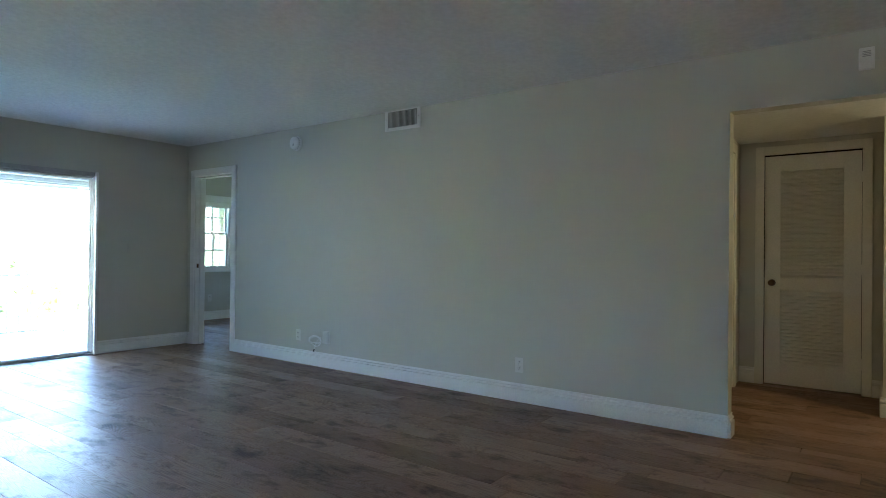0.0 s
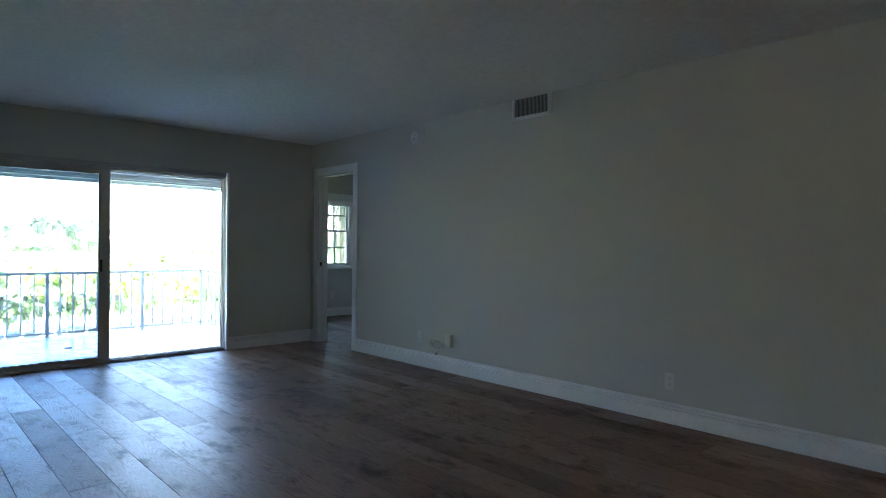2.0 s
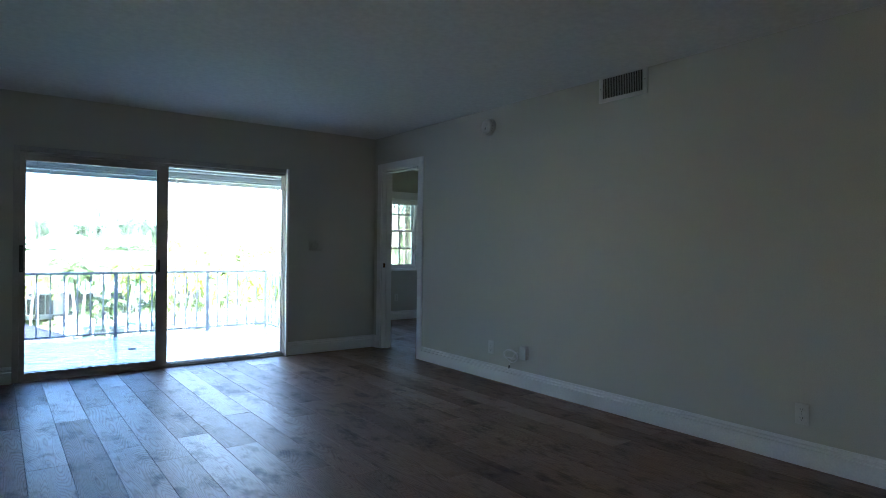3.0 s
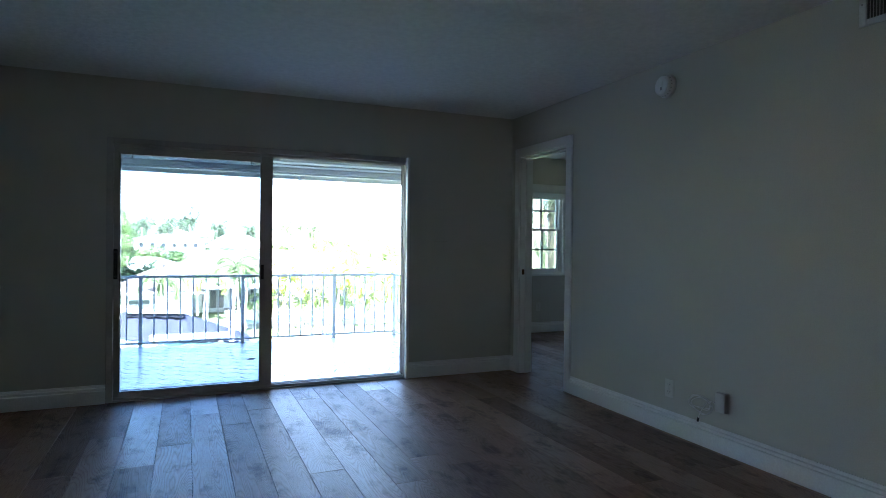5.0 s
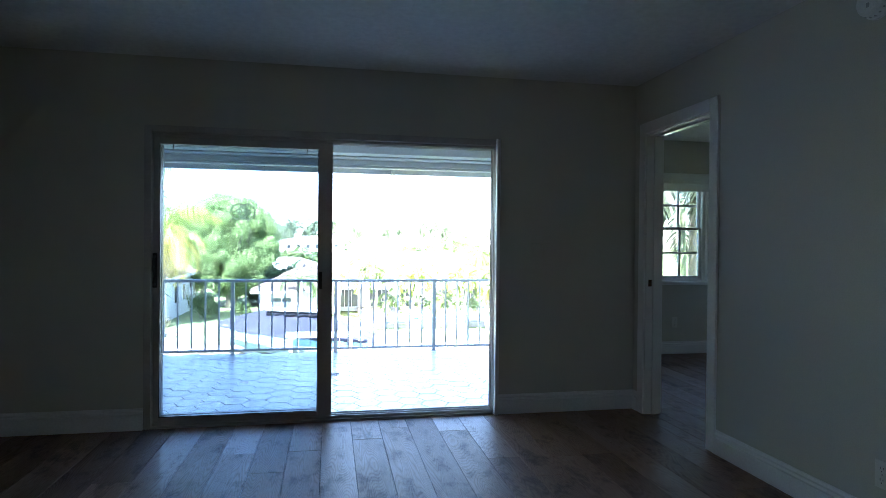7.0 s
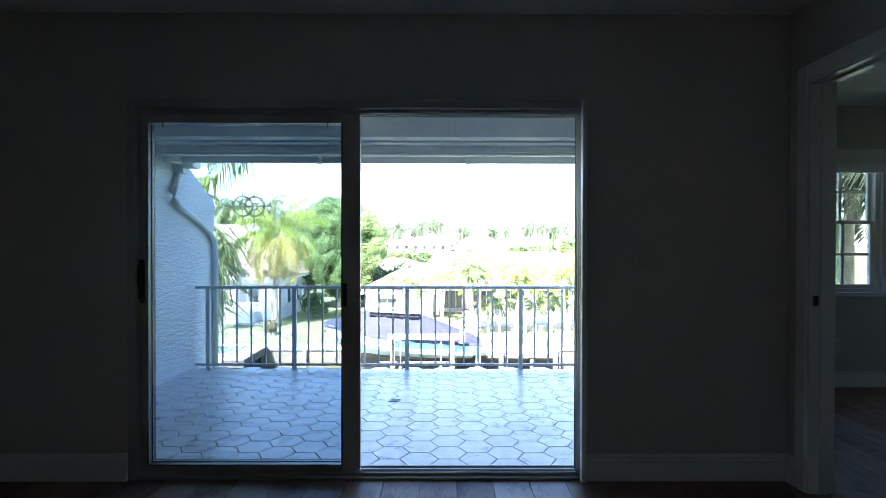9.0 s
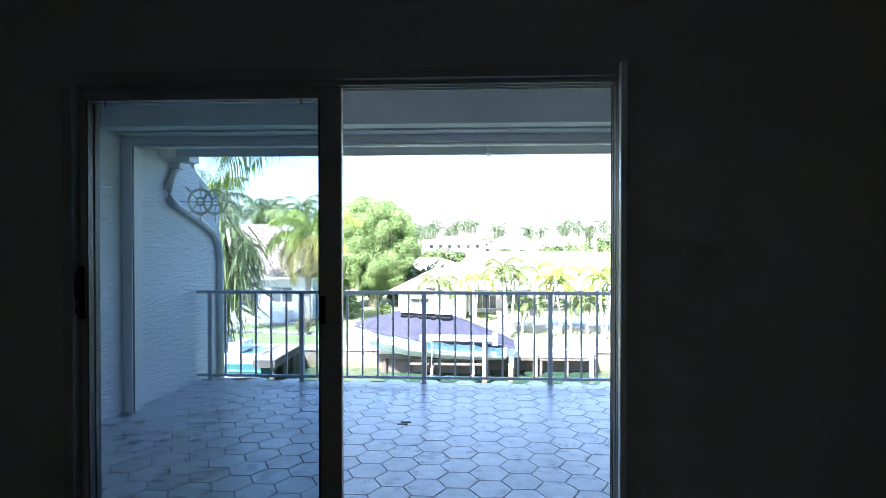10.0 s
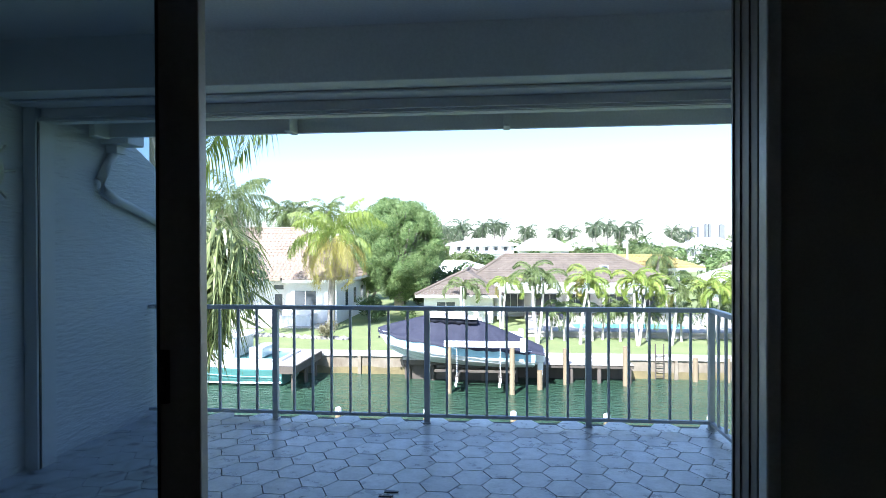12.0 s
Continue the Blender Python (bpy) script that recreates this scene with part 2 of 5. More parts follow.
def bend(bm, pts, r, seg=8):
    """A round bar along points."""
    rings = []
    pts = [Vector(p) for p in pts]
    for i, p in enumerate(pts):
        d = (pts[min(i + 1, len(pts) - 1)] - pts[max(i - 1, 0)]).normalized()
        q = d.to_track_quat("Z", "Y")
        rings.append([bm.verts.new(p + q @ Vector((r * math.cos(t * math.tau / seg), r * math.sin(t * math.tau / seg), 0))) for t in range(seg)])
    for a, b in zip(rings, rings[1:]):
        for t in range(seg):
            bm.faces.new((a[t], a[(t + 1) % seg], b[(t + 1) % seg], b[t]))
    bm.faces.new(rings[0][::-1])
    bm.faces.new(rings[-1])
    return bm


def finish(name, bm, material, smooth=False):
    bmesh.ops.recalc_face_normals(bm, faces=bm.faces)
    me = bpy.data.meshes.new(name)
    bm.to_mesh(me)
    bm.free()
    me.materials.append(material)
    if smooth:
        for poly in me.polygons:
            poly.use_smooth = True
    return me


def part(name, bm, material, parent, label="", smooth=False, kind=""):
    """Links a bmesh as one mesh object under a thing or a part; the coordinates are the world's unless the thing stands elsewhere."""
    ob = new(name, finish(name, bm, material, smooth))
    ob.parent = parent
    if parent is not None and parent.matrix_basis != Matrix():
        ob.matrix_parent_inverse = parent.matrix_basis.inverted()
    return tagged(ob, label=label, kind=kind)


def local_part(name, bm, material, parent, label="", smooth=False):
    """The same with coordinates counted from the thing's own base."""
    ob = new(name, finish(name, bm, material, smooth))
    ob.parent = parent
    return tagged(ob, label=label)


def thing(name, label, category, at=None, group="", kind=""):
    ob = new(name)
    if at is not None:
        ob.matrix_basis = at
    ob.empty_display_size = 0.1
    return tagged(ob, label, category, group, kind)


def solid(name, bm, material, label, category="", kind="structure", smooth=False):
    return tagged(new(name, finish(name, bm, material, smooth)), label, category, kind=kind)


# ---- the living room ----
H = 2.45            # ceiling
XL, SLX0, SLX1, SLH = -4.33, -3.48, -1.09, 2.0
solid("wall_north", boxes((XL - 0.15, 0, -0.02, SLX0, 0.14, H), (SLX1, 0, -0.02, 0.0, 0.14, H), (SLX0, 0, SLH, SLX1, 0.14, H)), WALL,
      "pale grey painted wall around the sliding door", "wall")
DY0, DY1, DH = -0.93, -0.16, 2.065
OPY, OPH = -6.20, 2.076
solid("wall_east", boxes((0, DY1, -0.02, 0.12, 0.2, H), (0, DY0, DH, 0.12, DY1, H), (0, OPY, -0.02, 0.12, DY0, H), (0, -9.0, OPH, 0.12, OPY, H)), WALL,
      "long pale grey painted wall with doorway and hall opening", "wall")
solid("wall_west", boxes((XL - 0.15, -4.6, -0.02, XL, 0, H)), WALL, "pale grey painted side wall", "wall")
BW0, BW1, BWZ0, BWZ1 = -7.2, -6.55, 0.95, 2.05
solid("wall_south", boxes((-7.75, -9.15, -0.02, BW0, -9.0, H), (BW1, -9.15, -0.02, 2.1, -9.0, H), (BW0, -9.15, -0.02, BW1, -9.0, BWZ0), (BW0, -9.15, BWZ1, BW1, -9.0, H), (-7.75, -9.0, -0.02, -7.6, -4.6, H), (-7.6, -4.75, -0.02, XL - 0.15, -4.6, H)), WALL,
      "pale grey painted walls behind the room", "wall")
solid("ceiling", boxes((-7.75, -9.15, H, 0.0, 0.0, H + 0.12)), CEIL, "white ceiling with knockdown plaster texture", "ceiling")

BASE = [(0, 0), (0.019, 0), (0.019, 0.094), (0.018, 0.097), (0.006, 0.100), (0.006, 0.107), (0.016, 0.111), (0.015, 0.118), (0.005, 0.123), (0.005, 0.136), (0.007, 0.139), (0.006, 0.142), (0, 0.142)]


def baseboard(a, b, side):
    bm = extrude_profile(bmesh.new(), BASE, a, b, side=side)
    return solid("baseboard", bm, TRIM, "white moulded baseboard along the wall foot", "baseboard")


baseboard((XL, 0, 0), (SLX0 - 0.0, 0, 0), (0, -1, 0))
baseboard((SLX1 + 0.018, 0, 0), (-0.0, 0, 0), (0, -1, 0))
baseboard((0, OPY, 0), (0, -1.003, 0), (-1, 0, 0))
baseboard((0, -0.087, 0), (0, -0.016, 0), (-1, 0, 0))
baseboard((XL, -4.6, 0), (XL, -0.016, 0), (1, 0, 0))
baseboard((0, OPY, 0), (0.12, OPY, 0), (0, -1, 0))

# unseen window added in the back wall to let in warm bounce light
win_b = thing("window_3", "unseen white framed window added in the back wall for warm light", "window", kind="structure")
part("window_frame", boxes((BW0, -9.12, BWZ0, BW0 + 0.05, -9.03, BWZ1), (BW1 - 0.05, -9.12, BWZ0, BW1, -9.03, BWZ1), (BW0 + 0.05, -9.12, BWZ0, BW1 - 0.05, -9.03, BWZ0 + 0.05), (BW0 + 0.05, -9.12, BWZ1 - 0.05, BW1 - 0.05, -9.03, BWZ1), bevel=0.003), TRIM, win_b)
part("window_sill", boxes((BW0 - 0.04, -8.999, BWZ0 - 0.03, BW1 + 0.04, -8.95, BWZ0), bevel=0.004), TRIM, win_b)
back_pane = part("pane", boxes((BW0 + 0.05, -9.08, BWZ0 + 0.05, BW1 - 0.05, -9.075, BWZ1 - 0.05)), GLASS_C, win_b)
back_pane.visible_shadow = False

# doorway to the bedroom: casing, jamb, strike plate
door_1 = thing("door_1", "open doorway with white painted casing and jamb", "doorway", kind="structure")
part("jamb", boxes((-0.004, DY1 - 0.018, 0, 0.124, DY1, DH), (-0.004, DY0, 0, 0.124, DY0 + 0.018, DH), (-0.004, DY0 + 0.018, DH - 0.018, 0.124, DY1 - 0.018, DH),
     (0.05, DY1 - 0.03, 0, 0.085, DY1 - 0.018, DH - 0.018), (0.05, DY0 + 0.018, 0, 0.085, DY0 + 0.03, DH - 0.018), (0.05, DY0 + 0.03, DH - 0.03, 0.085, DY1 - 0.03, DH - 0.018)), GLOSS, door_1)
for sx, x0 in ((-1, 0.0), (1, 0.12)):
    for y0, y1, z0, z1 in ((DY1 - 0.006, DY1 + 0.072, 0, DH + 0.075), (DY0 - 0.072, DY0 + 0.006, 0, DH + 0.075), (DY0 + 0.006, DY1 - 0.006, DH - 0.006, DH + 0.075)):
        part("casing", boxes((x0, y0, z0, x0 + sx * 0.018, y1, z1), bevel=0.004), TRIM, door_1)
part("strike_plate", boxes((0.016, DY1 - 0.0205, 0.94, 0.042, DY1 - 0.0175, 0.99), (0.022, DY1 - 0.0215, 0.95, 0.036, DY1 - 0.0195, 0.98)), BRONZE, door_1, "dark bronze strike plate")

# ---- the sliding door ----
slider = thing("sliding_door", "aluminium sliding glass door, slid half open", "sliding door")
FW, FR = 0.045, 0.014
part("outer_frame", boxes((SLX0, -0.004, 0, SLX0 + FW, 0.125, SLH), (SLX0 + FW, -0.004, SLH - 0.045, SLX1 - FR, 0.125, SLH), bevel=0.003), ALU, slider, "dull aluminium outer frame")
# right jamb and its channels use a darker aluminium than the outer frame
part("side_jamb", boxes((SLX1 - FR, -0.004, 0, SLX1, 0.125, SLH), bevel=0.003), DALU, slider, "jamb in darker aluminium than the frame")
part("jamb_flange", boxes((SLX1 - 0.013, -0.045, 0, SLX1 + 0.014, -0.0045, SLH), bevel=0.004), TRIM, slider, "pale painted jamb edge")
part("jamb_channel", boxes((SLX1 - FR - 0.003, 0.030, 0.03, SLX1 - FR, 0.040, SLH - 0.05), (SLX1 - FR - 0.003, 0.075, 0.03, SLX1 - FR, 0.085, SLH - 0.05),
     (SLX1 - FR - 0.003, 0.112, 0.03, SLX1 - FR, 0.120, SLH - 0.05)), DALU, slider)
part("sill_track", boxes((SLX0 + FW, -0.002, -0.03, SLX1 - FR, 0.16, 0.012), (SLX0 + FW, 0.03, 0.012, SLX1 - FR, 0.036, 0.03), (SLX0 + FW, 0.078, 0.012, SLX1 - FR, 0.084, 0.03),
     (SLX0 + FW, 0.126, 0.012, SLX1 - FR, 0.132, 0.03)), ALU, slider, "ribbed aluminium sill track")
part("head_track", boxes((SLX0 + FW, 0.03, SLH - 0.065, SLX1 - FR, 0.036, SLH - 0.045), (SLX0 + FW, 0.078, SLH - 0.065, SLX1 - FR, 0.084, SLH - 0.045),
     (SLX0 + FW, 0.126, SLH - 0.065, SLX1 - FR, 0.132, SLH - 0.045)), ALU, slider)


def slide_panel(name, x0, x1, y, st0, st1, label):
    p = part(name, boxes((x0, y, 0.032, x0 + st0, y + 0.034, SLH - 0.067), (x1 - st1, y, 0.032, x1, y + 0.034, SLH - 0.067),
                         (x0 + st0, y, 0.032, x1 - st1, y + 0.034, 0.062), (x0 + st0, y, SLH - 0.115, x1 - st1, y + 0.034, SLH - 0.067), bevel=0.003), ALU, slider, label)
    g = part("pane", boxes((x0 + st0, y + 0.014, 0.062, x1 - st1, y + 0.020, SLH - 0.115)), GLASS_T, p, "tinted glass pane")
    g.visible_shadow = False
    part("gasket", boxes((x0 + st0, y - 0.001, 0.062, x0 + st0 + 0.006, y + 0.033, SLH - 0.115), (x1 - st1 - 0.006, y - 0.001, 0.062, x1 - st1, y + 0.033, SLH - 0.115),
                         (x0 + st0 + 0.006, y - 0.001, 0.062, x1 - st1 - 0.006, y + 0.033, 0.068)), BLACK, p)
    return p


PX0, PX1 = SLX0 + FW + 0.002, -2.266
inner = slide_panel("sliding_panel", PX0, PX1, 0.040, 0.036, 0.095, "sliding aluminium panel")
fixed = slide_panel("fixed_panel", PX0, PX1 - 0.05, 0.088, 0.036, 0.032, "fixed aluminium panel")


def pull(bm, x, y, z, h):
    box(bm, x - 0.014, y - 0.012, z - h / 2, x + 0.014, y, z + h / 2, bevel=0.003)
    bend(bm, [(x, y - 0.010, z - h * 0.42), (x, y - 0.036, z - h * 0.36), (x, y - 0.042, z), (x, y - 0.036, z + h * 0.36), (x, y - 0.010, z + h * 0.42)], 0.008)
    return bm


part("pull_handle", pull(bmesh.new(), PX0 + 0.012, 0.040, 1.045, 0.23), BLACK, inner, "black pull handle")
part("latch", boxes((PX1 - 0.092, 0.030, 0.915, PX1 - 0.070, 0.0395, 1.035), (PX1 - 0.086, 0.024, 0.955, PX1 - 0.076, 0.030, 0.995), bevel=0.002), BLACK, inner, "black latch")
for x in (-3.31, -2.44):
    part("screen_clip", boxes((x - 0.003, 0.036, SLH - 0.145, x + 0.003, 0.0395, SLH - 0.115)), BLACK, inner)


def wheel_decal(cx, y, cz):
    bm = bmesh.new()
    def ring(r0, r1, seg=32):
        a = [[bm.verts.new((cx + r * math.cos(t * math.tau / seg), yy, cz + r * math.sin(t * math.tau / seg))) for t in range(seg)] for r, yy in ((r0, y), (r1, y), (r1, y - 0.0012), (r0, y - 0.0012))]
        for k in range(4):
            for t in range(seg):
                bm.faces.new((a[k][t], a[k][(t + 1) % seg], a[(k + 1) % 4][(t + 1) % seg], a[(k + 1) % 4][t]))
    ring(0.047, 0.058)
    ring(0.013, 0.021)
    for k in range(8):
        a = k * math.tau / 8
        c, s = math.cos(a), math.sin(a)
        bend(bm, [(cx + r * c, y - 0.0012, cz + r * s) for r in (0.020, 0.050)], 0.0026, 6)
        bend(bm, [(cx + r * c, y - 0.0012, cz + r * s) for r in (0.056, 0.072, 0.090)], 0.0030, 6)
    return bm


part("wheel_decal", wheel_decal(-2.893, 0.0530, 1.444), DECAL, inner, "ship's wheel sticker on the glass")
part("wheel_decal", wheel_decal(-2.846, 0.1010, 1.446), DECAL, fixed, "ship's wheel sticker on the glass")

# ---- fittings on the walls ----
def outlet(m, label, coax=False):
    """A wall plate in the local x-z plane, facing -y."""
    o = thing("wall_outlet", label, "wall outlet", m)
    local_part("cover_plate", boxes((-0.036, -0.006, -0.059, 0.036, 0, 0.059), bevel=0.003), COVER, o)
    if not coax:
        for z in (-0.024, 0.024):
            bm = bmesh.new()
            tube(bm, (0, -0.006, z), (0, -0.0085, z), 0.017, seg=20)
            local_part("receptacle", bm, COVER, o)
            local_part("slot", boxes((-0.008, -0.0092, z - 0.002, -0.0055, -0.0084, z + 0.008), (0.0055, -0.0092, z - 0.002, 0.008, -0.0084, z + 0.007), (-0.002, -0.0092, z - 0.012, 0.002, -0.0084, z - 0.008)), BLACK, o)
    bm = bmesh.new()
    tube(bm, (0, -0.005, 0), (0, -0.0072, 0), 0.0035, seg=8)
    local_part("screw", bm, ALU, o)
    return o


EAST = lambda y, z: pose(0, y, z, 0, 0, -90)      # faces the room from the long wall
outlet(EAST(-2.10, 0.29), "pale duplex wall outlet above the baseboard")
outlet(EAST(-4.70, 0.285), "pale duplex wall outlet above the baseboard")
outlet(pose(1.62, 2.05, 0.36), "white duplex wall outlet in the bedroom")

jack = thing("cable_box", "pale cable junction box on the wall", "wall box", EAST(-2.53, 0.30))
local_part("cover", boxes((-0.036, -0.034, -0.058, 0.036, 0, 0.058), bevel=0.006), COVER, jack)
local_part("lip", boxes((-0.039, -0.006, -0.061, 0.039, 0, 0.061), bevel=0.002), COVER, jack)
coil = thing("coiled_cable", "loops of thin white cable hanging at the wall", "cable", EAST(-2.375, 0.268))
rng = random.Random(4)
for k in range(4):
    pts = []
    rx, rz, ph = 0.075 + 0.02 * rng.random(), 0.035 + 0.02 * rng.random(), rng.random() * 0.8
    for i in range(29):
        a = i / 28 * math.tau * 0.98 + ph
        pts.append((rx * math.cos(a) + 0.01 * k - 0.01, -0.014 - 0.006 * k - 0.008 * math.sin(a * 2 + k), rz * math.sin(a) + 0.004 * math.sin(3 * a + k) - 0.006 * k))
    bm = bend(bmesh.new(), pts, 0.0028, 6)
    local_part("loop", bm, PLASTIC, coil, smooth=True)
local_part("tail", bend(bmesh.new(), [(0.05, -0.02, 0.01), (0.02, -0.03, -0.04), (0.0, -0.028, -0.075), (-0.015, -0.02, -0.10)], 0.0028, 6), PLASTIC, coil, smooth=True)
local_part("plug", bend(bmesh.new(), [(-0.015, -0.02, -0.10), (-0.022, -0.018, -0.125)], 0.006, 8), BLACK, coil, "black plug")
local_part("lead", bend(bmesh.new(), [(0.06, -0.02, 0.01), (0.09, -0.03, 0.03), (0.13, -0.03, 0.02), (0.15, -0.02, 0.0)], 0.0028, 6), PLASTIC, coil, smooth=True)

for x, w in ((-0.705, 0.036), (-0.79, 0.036)):
    sw = thing("light_switch", "pale light switch on the wall", "light switch", pose(x, 0, 1.19))
    local_part("plate", boxes((-w, -0.006, -0.058, w, 0, 0.058), bevel=0.003), WALL, sw)
    local_part("rocker", boxes((-0.015, -0.010, -0.032, 0.015, -0.006, 0.032), bevel=0.002), WALL, sw)

smoke = thing("smoke_detector", "round white smoke detector on the wall", "smoke detector", EAST(-2.045, 2.285))
bm = bmesh.new()
tube(bm, (0, 0, 0), (0, -0.014, 0), 0.076, 0.074, 32)
local_part("base", bm, PLASTIC, smoke, smooth=False)
bm = bmesh.new()
tube(bm, (0, -0.014, 0), (0, -0.048, 0), 0.069, 0.065, 32)
tube(bm, (0, -0.048, 0), (0, -0.056, 0), 0.063, 0.052, 32)
local_part("body", bm, PLASTIC, smoke)
bm = bmesh.new()
for k in range(18):
    a = k * math.tau / 18
    box(bm, 0.0665 * math.cos(a) - 0.003, -0.034, 0.0665 * math.sin(a) - 0.003, 0.0665 * math.cos(a) + 0.003, -0.026, 0.0665 * math.sin(a) + 0.003)
local_part("vent_slots", bm, mat("grey_plastic", (0.45, 0.45, 0.44), None, 0.5), smoke)
bm = bmesh.new()
tube(bm, (0.0, -0.056, 0.014), (0.0, -0.061, 0.014), 0.017, 0.015, 20)
local_part("test_button", bm, PLASTIC, smoke)
local_part("indicator", boxes((-0.007, -0.0585, -0.030, 0.007, -0.0555, -0.010), bevel=0.001), bpy.data.materials["grey_plastic"], smoke)

vent = thing("wall_vent", "white wall air vent with vertical slats", "air vent", EAST(-3.483, 2.37))
VW, VH = 0.206, 0.103
# no hole in the wall: the duct's shade is this plate's dark grey
local_part("backing", boxes((-VW + 0.02, -0.001, -VH + 0.02, VW - 0.02, 0.0, VH - 0.02)), mat("duct_shade_grey", (0.10, 0.10, 0.10), None, 0.6), vent, "dark plate put for the shade of the duct")
local_part("frame", boxes((-VW, -0.012, -VH, -VW + 0.034, 0, VH), (VW - 0.034, -0.012, -VH, VW, 0, VH), (-VW + 0.034, -0.012, -VH, VW - 0.034, 0, -VH + 0.03), (-VW + 0.034, -0.012, VH - 0.03, VW - 0.034, 0, VH), bevel=0.003), PLASTIC, vent)
slat_me = finish("slat", boxes((-0.0015, -0.014, -VH + 0.03, 0.0015, 0.0, VH - 0.03)), mat("vent_slat", (0.68, 0.68, 0.66), None, 0.5), False)
for k in range(24):
    s = new("slat", slat_me)
    s.parent = vent
    s.matrix_basis = pose(-VW + 0.045 + k * (2 * VW - 0.09) / 23, 0.002, 0, 0, 0, 28)
for x in (-VW + 0.016, VW - 0.016):
    bm = bmesh.new()
    tube(bm, (x, -0.011, 0), (x, -0.014, 0), 0.005, seg=10)
    local_part("screw", bm, ALU, vent)

box_t = thing("wall_sensor", "white wall sensor box near the ceiling", "wall sensor", EAST(-6.91, 2.28))
local_part("body", boxes((-0.038, -0.028, -0.062, 0.038, 0, 0.062), bevel=0.006), PLASTIC, box_t)
local_part("grille", boxes(*[(-0.02, -0.030, 0.01 + 0.009 * k, 0.02, -0.0275, 0.014 + 0.009 * k) for k in range(4)]), bpy.data.materials["grey_plastic"], box_t)

# ---- the hall ----
HX = 1.95
HC = 2.19
solid("wall_hall", boxes((0.12, -5.93, -0.02, HX + 0.12, -5.81, 2.45), (HX, -6.02, -0.02, HX + 0.12, -5.93, 2.45), (HX, -6.10, -0.02, HX + 0.12, -6.02, 2.45), (HX, -6.90, 2.10, HX + 0.12, -6.10, 2.45),
      (HX, -7.0, -0.02, HX + 0.12, -6.90, 2.45), (1.24, -9.0, -0.02, HX + 0.12, -7.0, 2.45)), WALL, "pale painted hall walls", "wall")
# near-black sheet behind the door, coloured as the closet's inner shade
solid("closet_back", boxes((HX + 0.12, -7.0, -0.02, HX + 0.16, -5.93, 2.45)), UNDER, "near-black sheet standing for the shade inside the closet", "wall")
solid("ceiling_hall", boxes((0.12, -9.0, HC, 1.24, -5.93, HC + 0.08), (1.24, -7.0, HC, HX, -5.93, HC + 0.08)), CEIL, "low painted hall ceiling", "ceiling")
closet = thing("louvre_door", "cream louvred closet door with bronze knob, closed", "door")
LY0, LY1, LZ = -6.855, -6.135, 2.055
part("casing", boxes((HX - 0.018, LY1 + 0.004, 0, HX, LY1 + 0.075, LZ + 0.09), (HX - 0.018, LY0 - 0.075, 0, HX, LY0 - 0.004, LZ + 0.09), (HX - 0.018, LY0 - 0.004, LZ + 0.012, HX, LY1 + 0.004, LZ + 0.09), bevel=0.004), DOORP, closet)
leaf = part("leaf", boxes((HX + 0.004, LY1 - 0.125, 0.012, HX + 0.04, LY1, LZ), (HX + 0.004, LY0, 0.012, HX + 0.04, LY0 + 0.125, LZ),
     (HX + 0.004, LY0 + 0.125, 0.012, HX + 0.04, LY1 - 0.125, 0.20), (HX + 0.004, LY0 + 0.125, 0.86, HX + 0.04, LY1 - 0.125, 0.97), (HX + 0.004, LY0 + 0.125, LZ - 0.14, HX + 0.04, LY1 - 0.125, LZ), bevel=0.002), DOORP, closet)
part("leaf_backing", boxes((HX + 0.034, LY0 + 0.125, 0.20, HX + 0.038, LY1 - 0.125, 0.86), (HX + 0.034, LY0 + 0.125, 0.97, HX + 0.038, LY1 - 0.125, LZ - 0.14)), DOORP, closet)
lou = finish("louvre_slat", boxes((-0.0035, LY0 + 0.125, -0.021, 0.0035, LY1 - 0.125, 0.021)), DOORP)
z = 0.217
while z < LZ - 0.15:
    if not 0.845 < z < 0.985:
        s = new("louvre_slat", lou)
        s.parent = leaf
        s.matrix_basis = pose(HX + 0.020, 0, z, 0, 38, 0)
    z += 0.0305
knob = bmesh.new()
tube(knob, (HX + 0.004, LY1 - 0.06, 0.92), (HX - 0.004, LY1 - 0.06, 0.92), 0.030, 0.028, 20)
tube(knob, (HX - 0.004, LY1 - 0.06, 0.92), (HX - 0.030, LY1 - 0.06, 0.92), 0.011, 0.013, 16)
bmesh.ops.create_uvsphere(knob, u_segments=18, v_segments=12, radius=0.028, matrix=Matrix.Translation((HX - 0.045, LY1 - 0.06, 0.92)) @ Matrix.Diagonal((0.75, 1, 1, 1)))
part("knob", knob, BRONZE, leaf, "dark bronze door knob", smooth=True)
for z in (0.26, 1.05, 1.83):
    bm = bmesh.new()
    tube(bm, (HX - 0.003, LY0 - 0.003, z - 0.045), (HX - 0.003, LY0 - 0.003, z + 0.045), 0.006, seg=10)
    part("hinge", bm, DOORP, closet)
part("latch_plate", boxes((HX - 0.001, LY1 - 0.001, 0.89, HX + 0.005, LY1 + 0.004, 0.95)), BRONZE, closet)
baseboard((HX, -6.06, 0), (HX, -5.93, 0), (-1, 0, 0))
baseboard((HX, -7.0, 0), (HX, -6.93, 0), (-1, 0, 0))
baseboard((1.24, -7.0, 0), (HX - 0.016, -7.0, 0), (0, 1, 0))
baseboard((1.24, -9.0, 0), (1.24, -6.984, 0), (-1, 0, 0))
cas = thing("door_2", "cream door casing on the hall wall", "doorway", kind="structure")
part("casing", boxes((1.62, -5.95, 0, 1.70, -5.93, 2.14), (0.75, -5.95, 2.06, 1.62, -5.93, 2.14), (0.67, -5.95, 0, 0.75, -5.93, 2.14), bevel=0.004), DOORP, cas)
